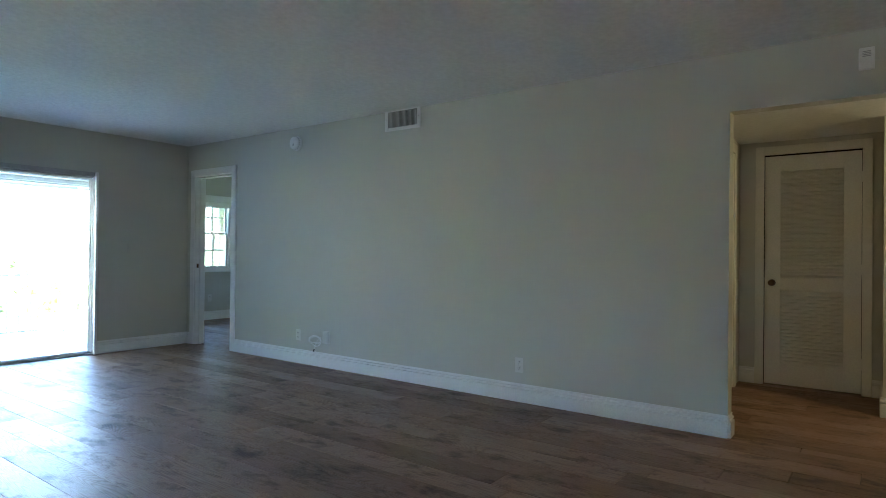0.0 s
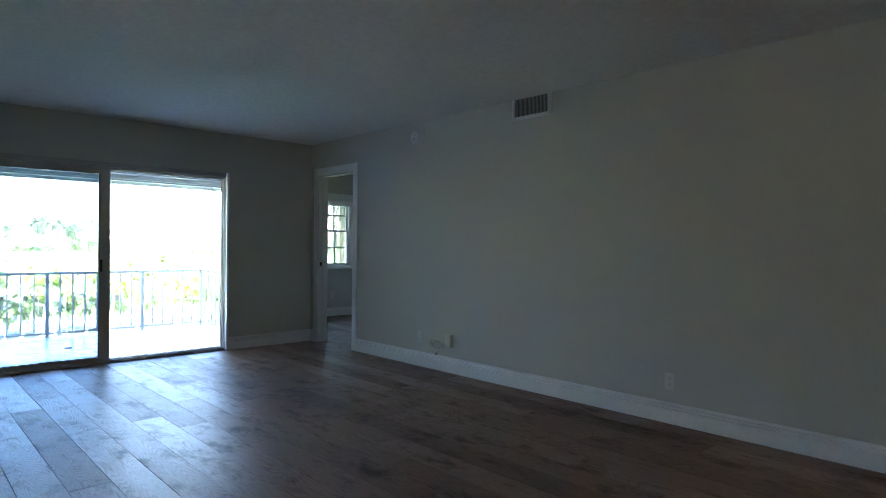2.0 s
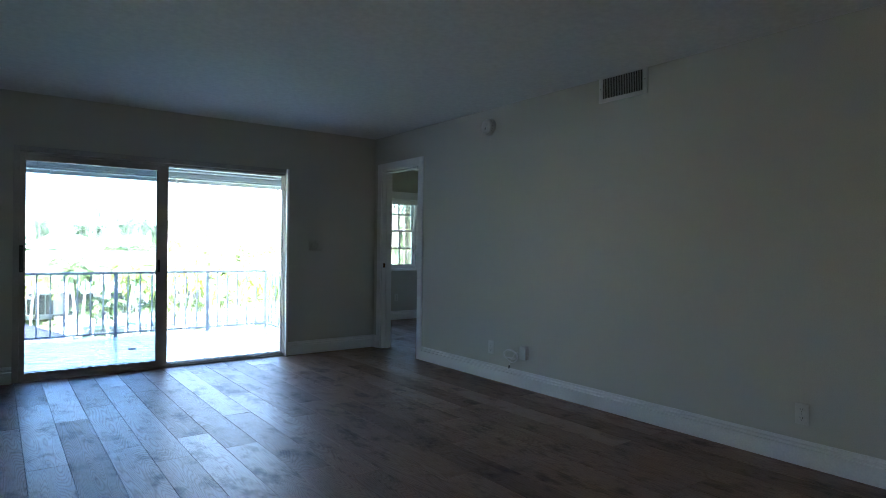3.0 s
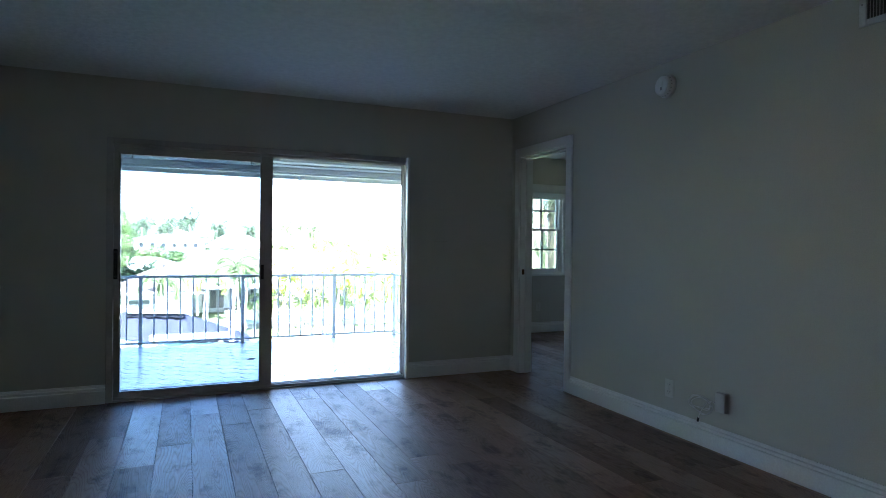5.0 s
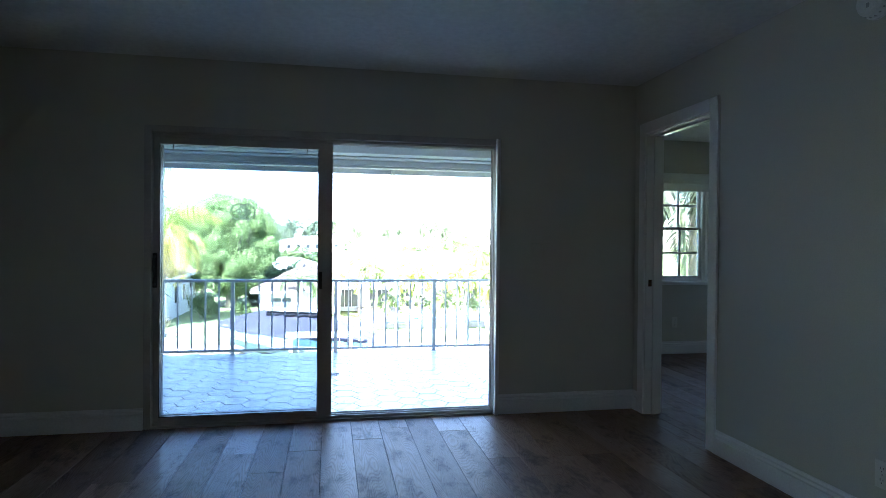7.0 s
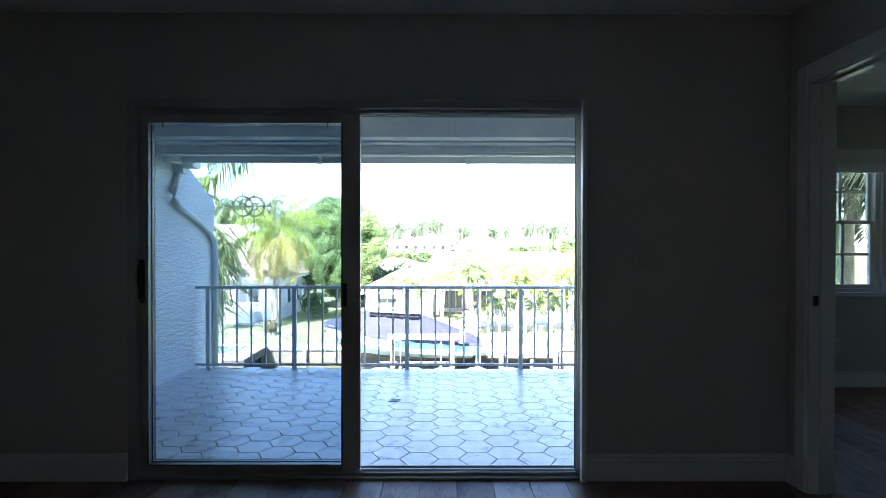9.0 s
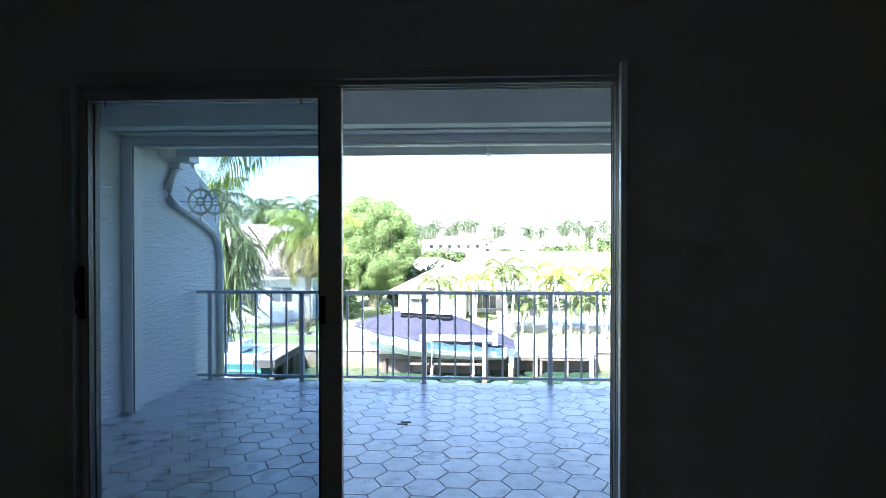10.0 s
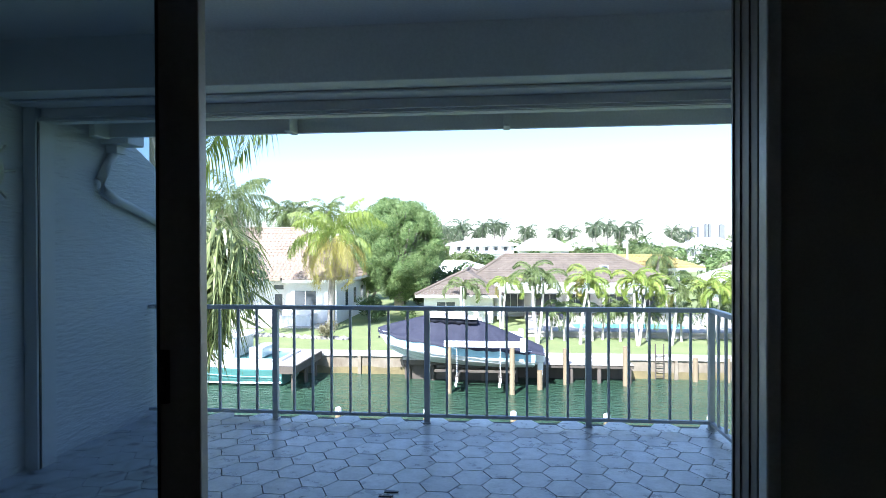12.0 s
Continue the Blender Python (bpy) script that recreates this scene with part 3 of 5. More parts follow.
part("leaf", boxes((0.752, -5.94, 0.01, 1.618, -5.93, 2.055)), DOORP, cas)
hl = thing("ceiling_lamp", "round hall ceiling lamp with glowing diffuser", "ceiling lamp")
bm = bmesh.new()
tube(bm, (0.62, -8.2, HC), (0.62, -8.2, HC - 0.03), 0.17, 0.17, 32)
part("base", bm, PLASTIC, hl)

# ---- the bedroom ----
BX1, BY0, BY1 = 3.9, -3.2, 2.05
W1, W2, WZ0, WZ1 = (1.15, 2.02), (2.06, 2.93), 0.83, 2.03
# the gap in the east wall is unseen, added to brighten the bedroom
solid("wall_bedroom", boxes((-0.06, 0.2, -0.3, 0.12, BY1 + 0.2, 2.5), (0.12, BY1, -0.3, W1[0], BY1 + 0.2, 2.5), (W2[1], BY1, -0.3, BX1, BY1 + 0.2, 2.5), (W1[0], BY1, -0.3, W2[1], BY1 + 0.2, WZ0),
      (W1[0], BY1, WZ1, W2[1], BY1 + 0.2, 2.5), (BX1, BY0, -0.3, BX1 + 0.15, -0.95, 2.5), (BX1, -0.15, -0.3, BX1 + 0.15, BY1 + 0.2, 2.5), (BX1, -0.95, -0.3, BX1 + 0.15, -0.15, 1.25), (BX1, -0.95, 1.6, BX1 + 0.15, -0.15, 2.5), (0.12, BY0 - 0.12, -0.3, BX1 + 0.15, BY0, 2.5)), WALL, "grey painted bedroom walls", "wall")
solid("ceiling_bedroom", boxes((0.12, BY0, H, BX1, BY1, H + 0.12)), CEIL, "white bedroom ceiling", "ceiling")
baseboard((0.12, BY1, 0), (BX1, BY1, 0), (0, -1, 0))
baseboard((0.12, -0.087, 0), (0.12, BY1 - 0.016, 0), (1, 0, 0))


def sash_window(name, x0, x1):
    w = thing(name, "white double-hung window with divided panes", "window", kind="structure")
    y = BY1 + 0.03
    part("window_frame", boxes((x0, y, WZ0, x0 + 0.04, y + 0.1, WZ1), (x1 - 0.04, y, WZ0, x1, y + 0.1, WZ1), (x0 + 0.04, y, WZ1 - 0.04, x1 - 0.04, y + 0.1, WZ1), (x0 + 0.04, y, WZ0, x1 - 0.04, y + 0.1, WZ0 + 0.03), bevel=0.003), TRIM, w)
    for nm, z0, z1, yy in (("lower_sash", WZ0 + 0.03, 1.455, y + 0.015), ("upper_sash", 1.425, WZ1 - 0.04, y + 0.05)):
        a, b = x0 + 0.042, x1 - 0.042
        s = part(nm, boxes((a, yy, z0, a + 0.03, yy + 0.03, z1), (b - 0.03, yy, z0, b, yy + 0.03, z1), (a + 0.03, yy, z0, b - 0.03, yy + 0.03, z0 + 0.035), (a + 0.03, yy, z1 - 0.03, b - 0.03, yy + 0.03, z1), bevel=0.003), TRIM, w)
        gx0, gx1, gz0, gz1 = a + 0.03, b - 0.03, z0 + 0.035, z1 - 0.03
        for k in (1, 2):
            xx = gx0 + (gx1 - gx0) * k / 3
            part("muntin", boxes((xx - 0.012, yy + 0.004, gz0, xx + 0.012, yy + 0.026, gz1)), TRIM, s)
        zz = (gz0 + gz1) / 2
        for k in range(3):
            part("muntin", boxes((gx0 + (gx1 - gx0) * k / 3 + 0.012, yy + 0.004, zz - 0.012, gx0 + (gx1 - gx0) * (k + 1) / 3 - 0.012, yy + 0.026, zz + 0.012)), TRIM, s)
        g = part("pane", boxes((gx0, yy + 0.013, gz0, gx1, yy + 0.017, gz1)), GLASS_C, s, "clear glass")
        g.visible_shadow = False
    return w


sash_window("window_1", *W1)
sash_window("window_2", *W2)
solid("trim", boxes((W1[1], BY1 - 0.002, WZ0, W2[0], BY1 + 0.15, WZ1), (W1[0] - 0.05, BY1 - 0.045, WZ0 - 0.035, W2[1] + 0.05, BY1 - 0.001, WZ0), bevel=0.004), TRIM, "white window mullion and sill", "window sill")
for nm, (a, b) in (("roller_blind", W1), ("roller_blind", W2)):
    bl = thing(nm, "white pulled-up window blind under a valance", "blind")
    part("valance", boxes((a - 0.02, BY1 - 0.06, 1.975, b + 0.02, BY1 - 0.004, 2.07), bevel=0.004), TRIM, bl)
    part("stacked_slats", boxes(*[(a + 0.01, BY1 - 0.052, 1.868 + 0.009 * k, b - 0.01, BY1 - 0.010, 1.874 + 0.009 * k) for k in range(11)]), TRIM, bl)
    part("head_bar", boxes((a + 0.005, BY1 - 0.058, 1.955, b - 0.005, BY1 - 0.008, 1.975)), PLASTIC, bl)

# ---- the balcony ----
RY = 3.525
BXR = -0.01
BWX = -4.56


def deck(y):
    return -0.06 - 0.029 * y


solid("wall_balcony_left", extrude_profile(bmesh.new(), [(0.155, -0.9), (4.07, -0.9), (4.07, 1.74), (3.33, 2.07), (2.9, 2.2), (2.9, 2.6), (0.155, 2.6)], (BWX, 0, 0), (BWX - 0.15, 0, 0), side=(0, 1, 0)), STUCCO, "rough white stucco side wall with sloped end", "wall")
solid("wall_balcony_front", boxes((BWX, 0.14, -0.3, SLX0 - 0.02, 0.155, 2.6), (SLX1 + 0.03, 0.14, -0.3, -0.06, 0.155, 2.6), (SLX0 - 0.02, 0.14, SLH + 0.01, SLX1 + 0.03, 0.155, 2.6)), STUCCO, "white stucco wall by the sliding door", "wall")
solid("ceiling_balcony", boxes((BWX, 0.155, 2.45, -0.06, 1.94, 2.6), (BWX, 2.5, 2.20, 0.6, 2.80, 2.26)), SOFFIT, "painted balcony ceiling", "ceiling")
solid("beam", boxes((BWX + 0.003, 1.94, 2.150, -0.06, 2.5, 2.6), (BWX + 0.003, 2.10, 2.128, -0.06, 2.5, 2.147), bevel=0.006), SOFFIT, "stepped painted beam over the balcony", "beam")
sh = thing("shutter_track", "painted metal shutter track around the balcony opening", "shutter track")
part("head_rail", boxes((BWX + 0.09, 2.24, 2.07, -0.06, 2.38, 2.126), (BWX + 0.09, 2.27, 2.045, -0.06, 2.35, 2.07), bevel=0.003), SOFFIT, sh)
part("lip", boxes((BWX + 0.09, 2.225, 2.045, -0.06, 2.2385, 2.062)), RAILM, sh)
part("side_rail", boxes((BWX + 0.004, 2.20, deck(2.3), BWX + 0.088, 2.36, 2.126), bevel=0.002), SOFFIT, sh)
part("gasket", boxes((BWX + 0.0885, 2.215, deck(2.3), BWX + 0.094, 2.23, 2.04)), BLACK, sh)
for z in (0.35, 0.95, 1.55):
    bm = bmesh.new()
    tube(bm, (BWX + 0.05, 2.201, z), (BWX + 0.05, 2.195, z), 0.008, seg=8)
    part("bolt", bm, RAILM, sh)
eave = thing("eave", "painted eave board with brackets at the roof edge", "eave")
part("fascia", boxes((-4.9, 2.80, 2.045, 1.2, 2.84, 2.26), bevel=0.003), SOFFIT, eave)
for x in (-4.42, -3.03, -1.57, -0.10):
    part("bracket", boxes((x - 0.022, 2.64, 2.03, x + 0.022, 2.798, 2.198), (x - 0.022, 2.505, 2.12, x + 0.022, 2.64, 2.198), bevel=0.004), SOFFIT, eave)
part("roof_edge", boxes((-4.9, 2.84, 2.16, 1.2, 2.96, 2.3), (-4.9, 0.2, 2.61, 1.2, 2.84, 2.68)), SOFFIT, eave)
gut = thing("downpipe", "painted gutter outlet and bent downpipe on the wall", "downpipe")
DPX = BWX + 0.04
part("outlet_box", boxes((BWX + 0.002, 2.92, 2.02, BWX + 0.22, 3.12, 2.14), (BWX + 0.005, 2.97, 1.96, BWX + 0.10, 3.08, 2.02), bevel=0.006), SOFFIT, gut)
part("pipe", bend(bmesh.new(), [(DPX, 3.03, 1.97), (DPX, 2.95, 1.87), (DPX, 2.88, 1.76), (DPX, 2.90, 1.67), (DPX, 3.02, 1.62), (DPX, 3.45, 1.51), (DPX, 3.80, 1.39), (DPX, 3.96, 1.27), (DPX, 4.0, 1.10), (DPX, 4.0, -0.3)], 0.035, 12), SOFFIT, gut, smooth=True)
lampb = thing("wall_lamp", "painted round lamp cover high on the balcony wall", "wall lamp")
bm = bmesh.new()
bmesh.ops.create_uvsphere(bm, u_segments=20, v_segments=12, radius=0.10, matrix=Matrix.Translation((BWX + 0.08, 1.62, 2.31)) @ Matrix.Diagonal((1.2, 1.6, 0.5, 1)))
part("cover", bm, SOFFIT, lampb, smooth=True)

rail = thing("balcony_railing", "grey-white painted metal balcony railing", "railing")
TOPZ = 0.762
FZ = deck(RY)
part("top_rail", boxes((BWX, RY - 0.024, TOPZ - 0.022, BXR + 0.024, RY + 0.024, TOPZ + 0.012), (BXR - 0.024, 2.27, TOPZ - 0.022, BXR + 0.024, RY - 0.024, TOPZ + 0.012), bevel=0.004), RAILM, rail)
part("bottom_rail", boxes((BWX, RY - 0.016, FZ + 0.045, BXR, RY + 0.016, FZ + 0.07), (BXR - 0.016, 2.27, FZ + 0.045, BXR + 0.016, RY - 0.016, FZ + 0.07), bevel=0.003), RAILM, rail)
post_me = finish("post", boxes((-0.022, -0.022, FZ, 0.022, 0.022, TOPZ - 0.022), (-0.032, -0.032, FZ, 0.032, 0.032, FZ + 0.008), bevel=0.002), RAILM)
bal_me = finish("baluster", boxes((-0.009, -0.009, FZ + 0.07, 0.009, 0.009, TOPZ - 0.022)), RAILM)


def rail_piece(name, me, x, y):
    o = new(name, me)
    o.parent = rail
    o.matrix_basis = pose(x, y, 0)


for x, y in ((-4.42, RY), (-3.462, RY), (-2.205, RY), (-0.935, RY), (BXR, RY), (BXR, 2.32)):
    rail_piece("post", post_me, x, y)
for a, b, k in ((-4.42, -3.462, 5), (-3.462, -2.205, 7), (-2.205, -0.935, 7), (-0.935, BXR, 5)):
    for i in range(k):
        rail_piece("baluster", bal_me, a + (b - a) * (i + 1) / (k + 1), RY)
for i in range(7):
    rail_piece("baluster", bal_me, BXR, 2.32 + (RY - 2.32) * (i + 1) / 8)

drain = thing("floor_drain", "small dark slotted floor fitting in the balcony tiles", "floor drain", pose(-2.232, 2.04, deck(2.04)))
local_part("plate", boxes((-0.05, -0.045, 0, 0.03, -0.018, 0.006), (-0.03, 0.014, 0, 0.05, 0.038, 0.006), bevel=0.002), BLACK, drain)
for x in (-0.03, 0.015):
    local_part("screw", boxes((x - 0.005, -0.036, 0.006, x + 0.005, -0.026, 0.008)), ALU, drain)


# ---- outside: ground, water, far bank ----
GZ, WZ, SW = -5.1, -6.3, 33.2     # land, water, far seawall
GRASS = mat("lawn_grass", (0.205, 0.255, 0.09), (0.275, 0.295, 0.125), 0.9, 0.6, 30, 0.5, 0.03)
bm = bmesh.new()
prof = [(-400, GZ - 0.3), (11.9, GZ - 0.3), (12.0, -9.0), (SW + 0.25, -9.0), (SW + 0.3, GZ), (46, GZ + 0.06), (3500, GZ + 0.06)]
rows = [[bm.verts.new((x, y, z)) for y, z in prof] for x in (-3500, -200, -60, 60, 200, 3500)]
for a, b in zip(rows, rows[1:]):
    for i in range(len(prof) - 1):
        bm.faces.new((a[i], b[i], b[i + 1], a[i + 1]))
solid("ground", bm, GRASS, "sunlit green lawn and land beyond the canal", "ground")
bm = bmesh.new()
vs = [bm.verts.new(p) for p in ((-600, 11.95, WZ), (600, 11.95, WZ), (600, SW + 0.1, WZ), (-600, SW + 0.1, WZ))]
bm.faces.new(vs)
solid("water", bm, WATER, "green rippled canal water", "canal")

# ---- outside: materials ----
CONC = mat("sun_bleached_concrete", (0.52, 0.49, 0.43), (0.40, 0.37, 0.31), 0.85, 0.5, 14, 0.4, 0.02)
ALGAE = mat("algae_stained_concrete", (0.25, 0.20, 0.085), (0.10, 0.085, 0.045), 0.8, 0.7, 9, 0.6, 0.03)
# dark timber; also colours in the shade below the docks and lifted boat
DARKW = mat("dark_timber_and_shade", (0.12, 0.10, 0.075), (0.06, 0.052, 0.042), 0.85, 1.0, 12, 0.4, 0.01, scale=(1, 1, 0.3))
PILE = mat("weathered_pile", (0.33, 0.26, 0.15), (0.23, 0.175, 0.105), 0.8, 1.5, 14, 0.4, 0.01, scale=(1, 1, 0.15))
HOUSEW = mat("white_house_stucco", (0.80, 0.79, 0.76), (0.74, 0.73, 0.70), 0.85, 0.3, 8, 0.2, 0.01)
TERRA = mat("pale_terracotta_tiles", (0.37, 0.285, 0.21), (0.29, 0.22, 0.16), 0.8, 0.5, 6, 0.3, 0.02, island=0.14)
SHINGLE = mat("brown_roof_tiles", (0.215, 0.174, 0.130), (0.15, 0.12, 0.09), 0.85, 0.5, 6, 0.3, 0.02, island=0.18)
YROOF = mat("ochre_roof_tiles", (0.46, 0.33, 0.11), (0.38, 0.27, 0.095), 0.8, 0.4, 5, 0.3, 0.02, island=0.2)
WROOF = mat("white_roof_tiles", (0.78, 0.77, 0.75), (0.70, 0.69, 0.66), 0.8, 0.3, 5, 0.2, 0.02, island=0.12)
DGLASS = mat("dark_window_glass", (0.09, 0.10, 0.105), (0.12, 0.13, 0.135), 0.08, 1, 10, 0)
GEL = mat("white_gelcoat", (0.82, 0.82, 0.80), (0.78, 0.78, 0.76), 0.2, 0.6, 20, 0.02, 0.002)
GELB = mat("light_blue_gelcoat", (0.36, 0.55, 0.60), (0.33, 0.52, 0.58), 0.2, 0.6, 20, 0.02, 0.002)
TEAL = mat("teal_hull_paint", (0.10, 0.25, 0.215), (0.085, 0.22, 0.19), 0.3, 0.6, 20, 0.03, 0.002)
NAVYD = mat("dark_navy_canvas", (0.016, 0.017, 0.026), (0.012, 0.013, 0.02), 0.85, 1.6, 12, 0.5, 0.03)
NAVY = mat("navy_canvas", (0.034, 0.036, 0.058), (0.024, 0.026, 0.044), 0.8, 1.6, 12, 0.5, 0.03)
POOL = mat("pool_water", (0.25, 0.66, 0.70), (0.30, 0.72, 0.74), 0.08, 0.5, 5, 0.2, 0.02)
STONE = mat("grey_stones", (0.42, 0.40, 0.36), (0.30, 0.28, 0.25), 0.9, 1.0, 10, 0.5, 0.02, island=0.35)
BARK = mat("grey_palm_bark", (0.36, 0.32, 0.27), (0.25, 0.22, 0.18), 0.9, 1.5, 14, 0.6, 0.02, scale=(1, 1, 2.5))
BARKW = mat("pale_palm_bark", (0.55, 0.52, 0.45), (0.42, 0.39, 0.33), 0.9, 1.5, 14, 0.5, 0.02, scale=(1, 1, 2.5))
SHAFT = mat("green_crownshaft", (0.20, 0.25, 0.13), (0.27, 0.31, 0.18), 0.5, 1.2, 12, 0.1, 0.005)
PALM = leaf_mat("palm_leaf", (0.07, 0.11, 0.035), (0.24, 0.29, 0.105))
PALMN = leaf_mat("glossy_strap_leaf", (0.035, 0.058, 0.02), (0.42, 0.47, 0.19), 0.26)
PALMX = leaf_mat("hazy_dark_palm_leaf", (0.05, 0.075, 0.04), (0.16, 0.20, 0.10))
PALMD = leaf_mat("dark_palm_leaf", (0.11, 0.16, 0.06), (0.42, 0.46, 0.25))
PALMY = leaf_mat("yellow_palm_leaf", (0.30, 0.28, 0.05), (0.58, 0.50, 0.17))
PALML = leaf_mat("light_palm_leaf", (0.12, 0.21, 0.03), (0.41, 0.46, 0.11))
PALMB = leaf_mat("dry_palm_leaf", (0.46, 0.39, 0.28), (0.30, 0.24, 0.16))
MANGO = leaf_mat("mango_leaf", (0.08, 0.16, 0.04), (0.36, 0.46, 0.18))
# darker copy of the palm leaf, with the window palms' shade in its colour
PALMS = leaf_mat("shaded_palm_leaf", (0.045, 0.06, 0.035), (0.11, 0.13, 0.075))
BUSH = leaf_mat("bush_leaf", (0.05, 0.095, 0.03), (0.17, 0.23, 0.08))
SCRUB = leaf_mat("dry_scrub_leaf", (0.20, 0.19, 0.10), (0.30, 0.26, 0.16))


def raw(name, verts, faces, material, parent, label="", smooth=False, kind=""):
    me = bpy.data.meshes.new(name)
    me.from_pydata(verts, [], faces)
    me.materials.append(material)
    if smooth:
        for poly in me.polygons:
            poly.use_smooth = True
    ob = new(name, me)
    ob.parent = parent
    return tagged(ob, label=label, kind=kind)


SEAW = mat("stained_seawall_concrete", (0.29, 0.25, 0.18), (0.15, 0.115, 0.07), 0.9, 1.6, 5, 0.7, 0.04, scale=(1, 1, 0.6))


# ---- banks ----
def seawall(name, y0, y1, face, label, x0=-70, x1=90):
    w = thing(name, label, "seawall")
    part("wall", boxes((x0, min(y0, y1), -9.0, x1, max(y0, y1), GZ - 0.16)), SEAW, w)
    lo = bmesh.new()
    n = 160
    vs = []
    r = random.Random(3)
    yy = face
    for i in range(n + 1):
        x = x0 + (x1 - x0) * i / n
        vs.append((lo.verts.new((x, yy, WZ - 0.4)), lo.verts.new((x, yy, WZ + 0.36 + 0.22 * noise.noise((x * 0.9, 0, 0)) + 0.06 * r.random()))))
    for a, b in zip(vs, vs[1:]):
        lo.faces.new((a[0], b[0], b[1], a[1]))
    part("tide_band", lo, ALGAE, w, "brown-green tide stain")
    for k in range(int((x1 - x0) / 9)):
        part("cap_slab", boxes((x0 + 9 * k + 0.01, min(y0, y1) - 0.12, GZ - 0.16, x0 + 9 * k + 8.99, max(y0, y1) + 0.3, GZ + 0.05), bevel=0.02), CONC, w)
    sx = -1 if face < (y0 + y1) / 2 else 1
    for k in range(int((x1 - x0) / 3)):
        part("rib", boxes((x0 + 3 * k - 0.1, face + sx * 0.13, -7.5, x0 + 3 * k + 0.1, face - sx * 0.01, GZ - 0.17), bevel=0.02), SEAW, w)
    return w


seawall("seawall", SW, SW + 0.5, SW - 0.004, "concrete seawall with stained foot along the canal", -40, 50)

dock = thing("dock", "wooden dock with pale deck boards on piles", "dock")
for k in range(40):
    part("deck_board", boxes((-1.2 + k * 0.165, 31.7, -5.30, -1.2 + k * 0.165 + 0.155, 33.1, -5.255)), CONC, dock)
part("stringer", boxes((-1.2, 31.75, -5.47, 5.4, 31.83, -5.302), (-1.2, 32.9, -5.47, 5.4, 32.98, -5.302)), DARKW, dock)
for x in (-0.9, 0.6, 2.1, 3.6, 5.2):
    bm = bmesh.new()
    tube(bm, (x, 31.9, -8.9), (x, 31.9, -5.31), 0.11, 0.11, 12)
    part("pile", bm, DARKW, dock, smooth=True)


def mooring_pile(x, y, top, r=0.14, cap=None, m=PILE, label="weathered round timber mooring pile in the canal"):
    p = thing("mooring_pile", label, "pile", pose(x, y, top), "mooring piles")
    bm = bmesh.new()
    tube(bm, (0, 0, -9.0 - top), (0, 0, 0), r * 1.08, r, 14)
    local_part("shaft", bm, m, p, smooth=False)
    if cap:
        bm = bmesh.new()
        tube(bm, (0, 0, -0.06), (0, 0, 0.10), r * 1.15, r * 1.1, 14)
        tube(bm, (0, 0, 0.10), (0, 0, 0.14), r * 1.1, r * 0.6, 14)
        local_part("cap", bm, cap, p, "white plastic cap")


for x, top, y in ((1.75, -4.35, 31.4), (4.9, -4.2, 31.4), (0.3, -5.3, 30.2), (8.9, -5.0, 32.7), (10.6, -5.0, 32.7)):
    mooring_pile(x, y, top)
for x in (-6.6, -3.9, -1.3, 1.4, 4.3):
    mooring_pile(x, 16.5, -3.80, 0.09, GEL, label="white-capped mooring pile near the balcony side")

lad = thing("ladder", "aluminium dock ladder on the seawall", "ladder")
for x in (6.85, 7.3):
    part("rail", boxes((x - 0.025, 33.0, -6.6, x + 0.025, 33.06, -4.3), bevel=0.004), DARKW, lad)
for k in range(6):
    part("rung", boxes((6.875, 33.01, -6.4 + 0.28 * k, 7.275, 33.05, -6.36 + 0.28 * k)), DARKW, lad)


# ---- boats ----
def hull(stations, close_deck=True):
    """Loft of half sections: rows of (x, half_beam, sheer_z, chine_z, keel_z)."""
    verts, faces = [], []
    n = 11
    for x, b, s, c, k in stations:
        half = [(b, s), (b * 1.0, s * 0.6 + c * 0.4), (b * 0.93, s * 0.2 + c * 0.8), (b * 0.86, c), (b * 0.45, (c + k) / 2)]
        ring = half + [(0, k)] + [(-y, z) for y, z in half[::-1]]
        verts += [(x, y, z) for y, z in ring]
    for i in range(len(stations) - 1):
        for j in range(n - 1):
            a = i * n + j
            faces.append((a, a + 1, a + n + 1, a + n))
        if close_deck:
            faces.append((i * n, i * n + n, i * n + 2 * n - 1, i * n + n - 1))
    faces.append(tuple(range(n)))
    faces.append(tuple(range((len(stations) - 1) * n, len(stations) * n))[::-1])
    return verts, faces


boat = thing("motor_boat", "white motor boat under a navy canvas cover on a lift", "boat", pose(-3.85, 30.9, -4.50, 0, 2.6, 0))
ST = [(3.9, 1.22, 0.42, -0.30, -0.62), (2.5, 1.30, 0.45, -0.32, -0.70), (0.5, 1.32, 0.52, -0.28, -0.72), (-1.5, 1.25, 0.62, -0.15, -0.66), (-3.0, 0.98, 0.75, 0.10, -0.45), (-3.9, 0.55, 0.86, 0.38, -0.08), (-4.55, 0.06, 0.96, 0.86, 0.72)]
v, f = hull(ST)
raw("hull", v, f, GEL, boat, "white fibreglass hull", smooth=False)
for sgn in (1, -1):
    verts, faces = [], []
    for x, b, s, c, k in ST[:-1]:
        verts += [(x, sgn * (b + 0.014), s - 0.02), (x, sgn * (b + 0.010), s - 0.52)]
    for i in range(len(ST) - 2):
        faces.append((2 * i, 2 * i + 1, 2 * i + 3, 2 * i + 2))
    raw("hull_band", verts, faces, GELB, boat, "pale blue band on the hull")
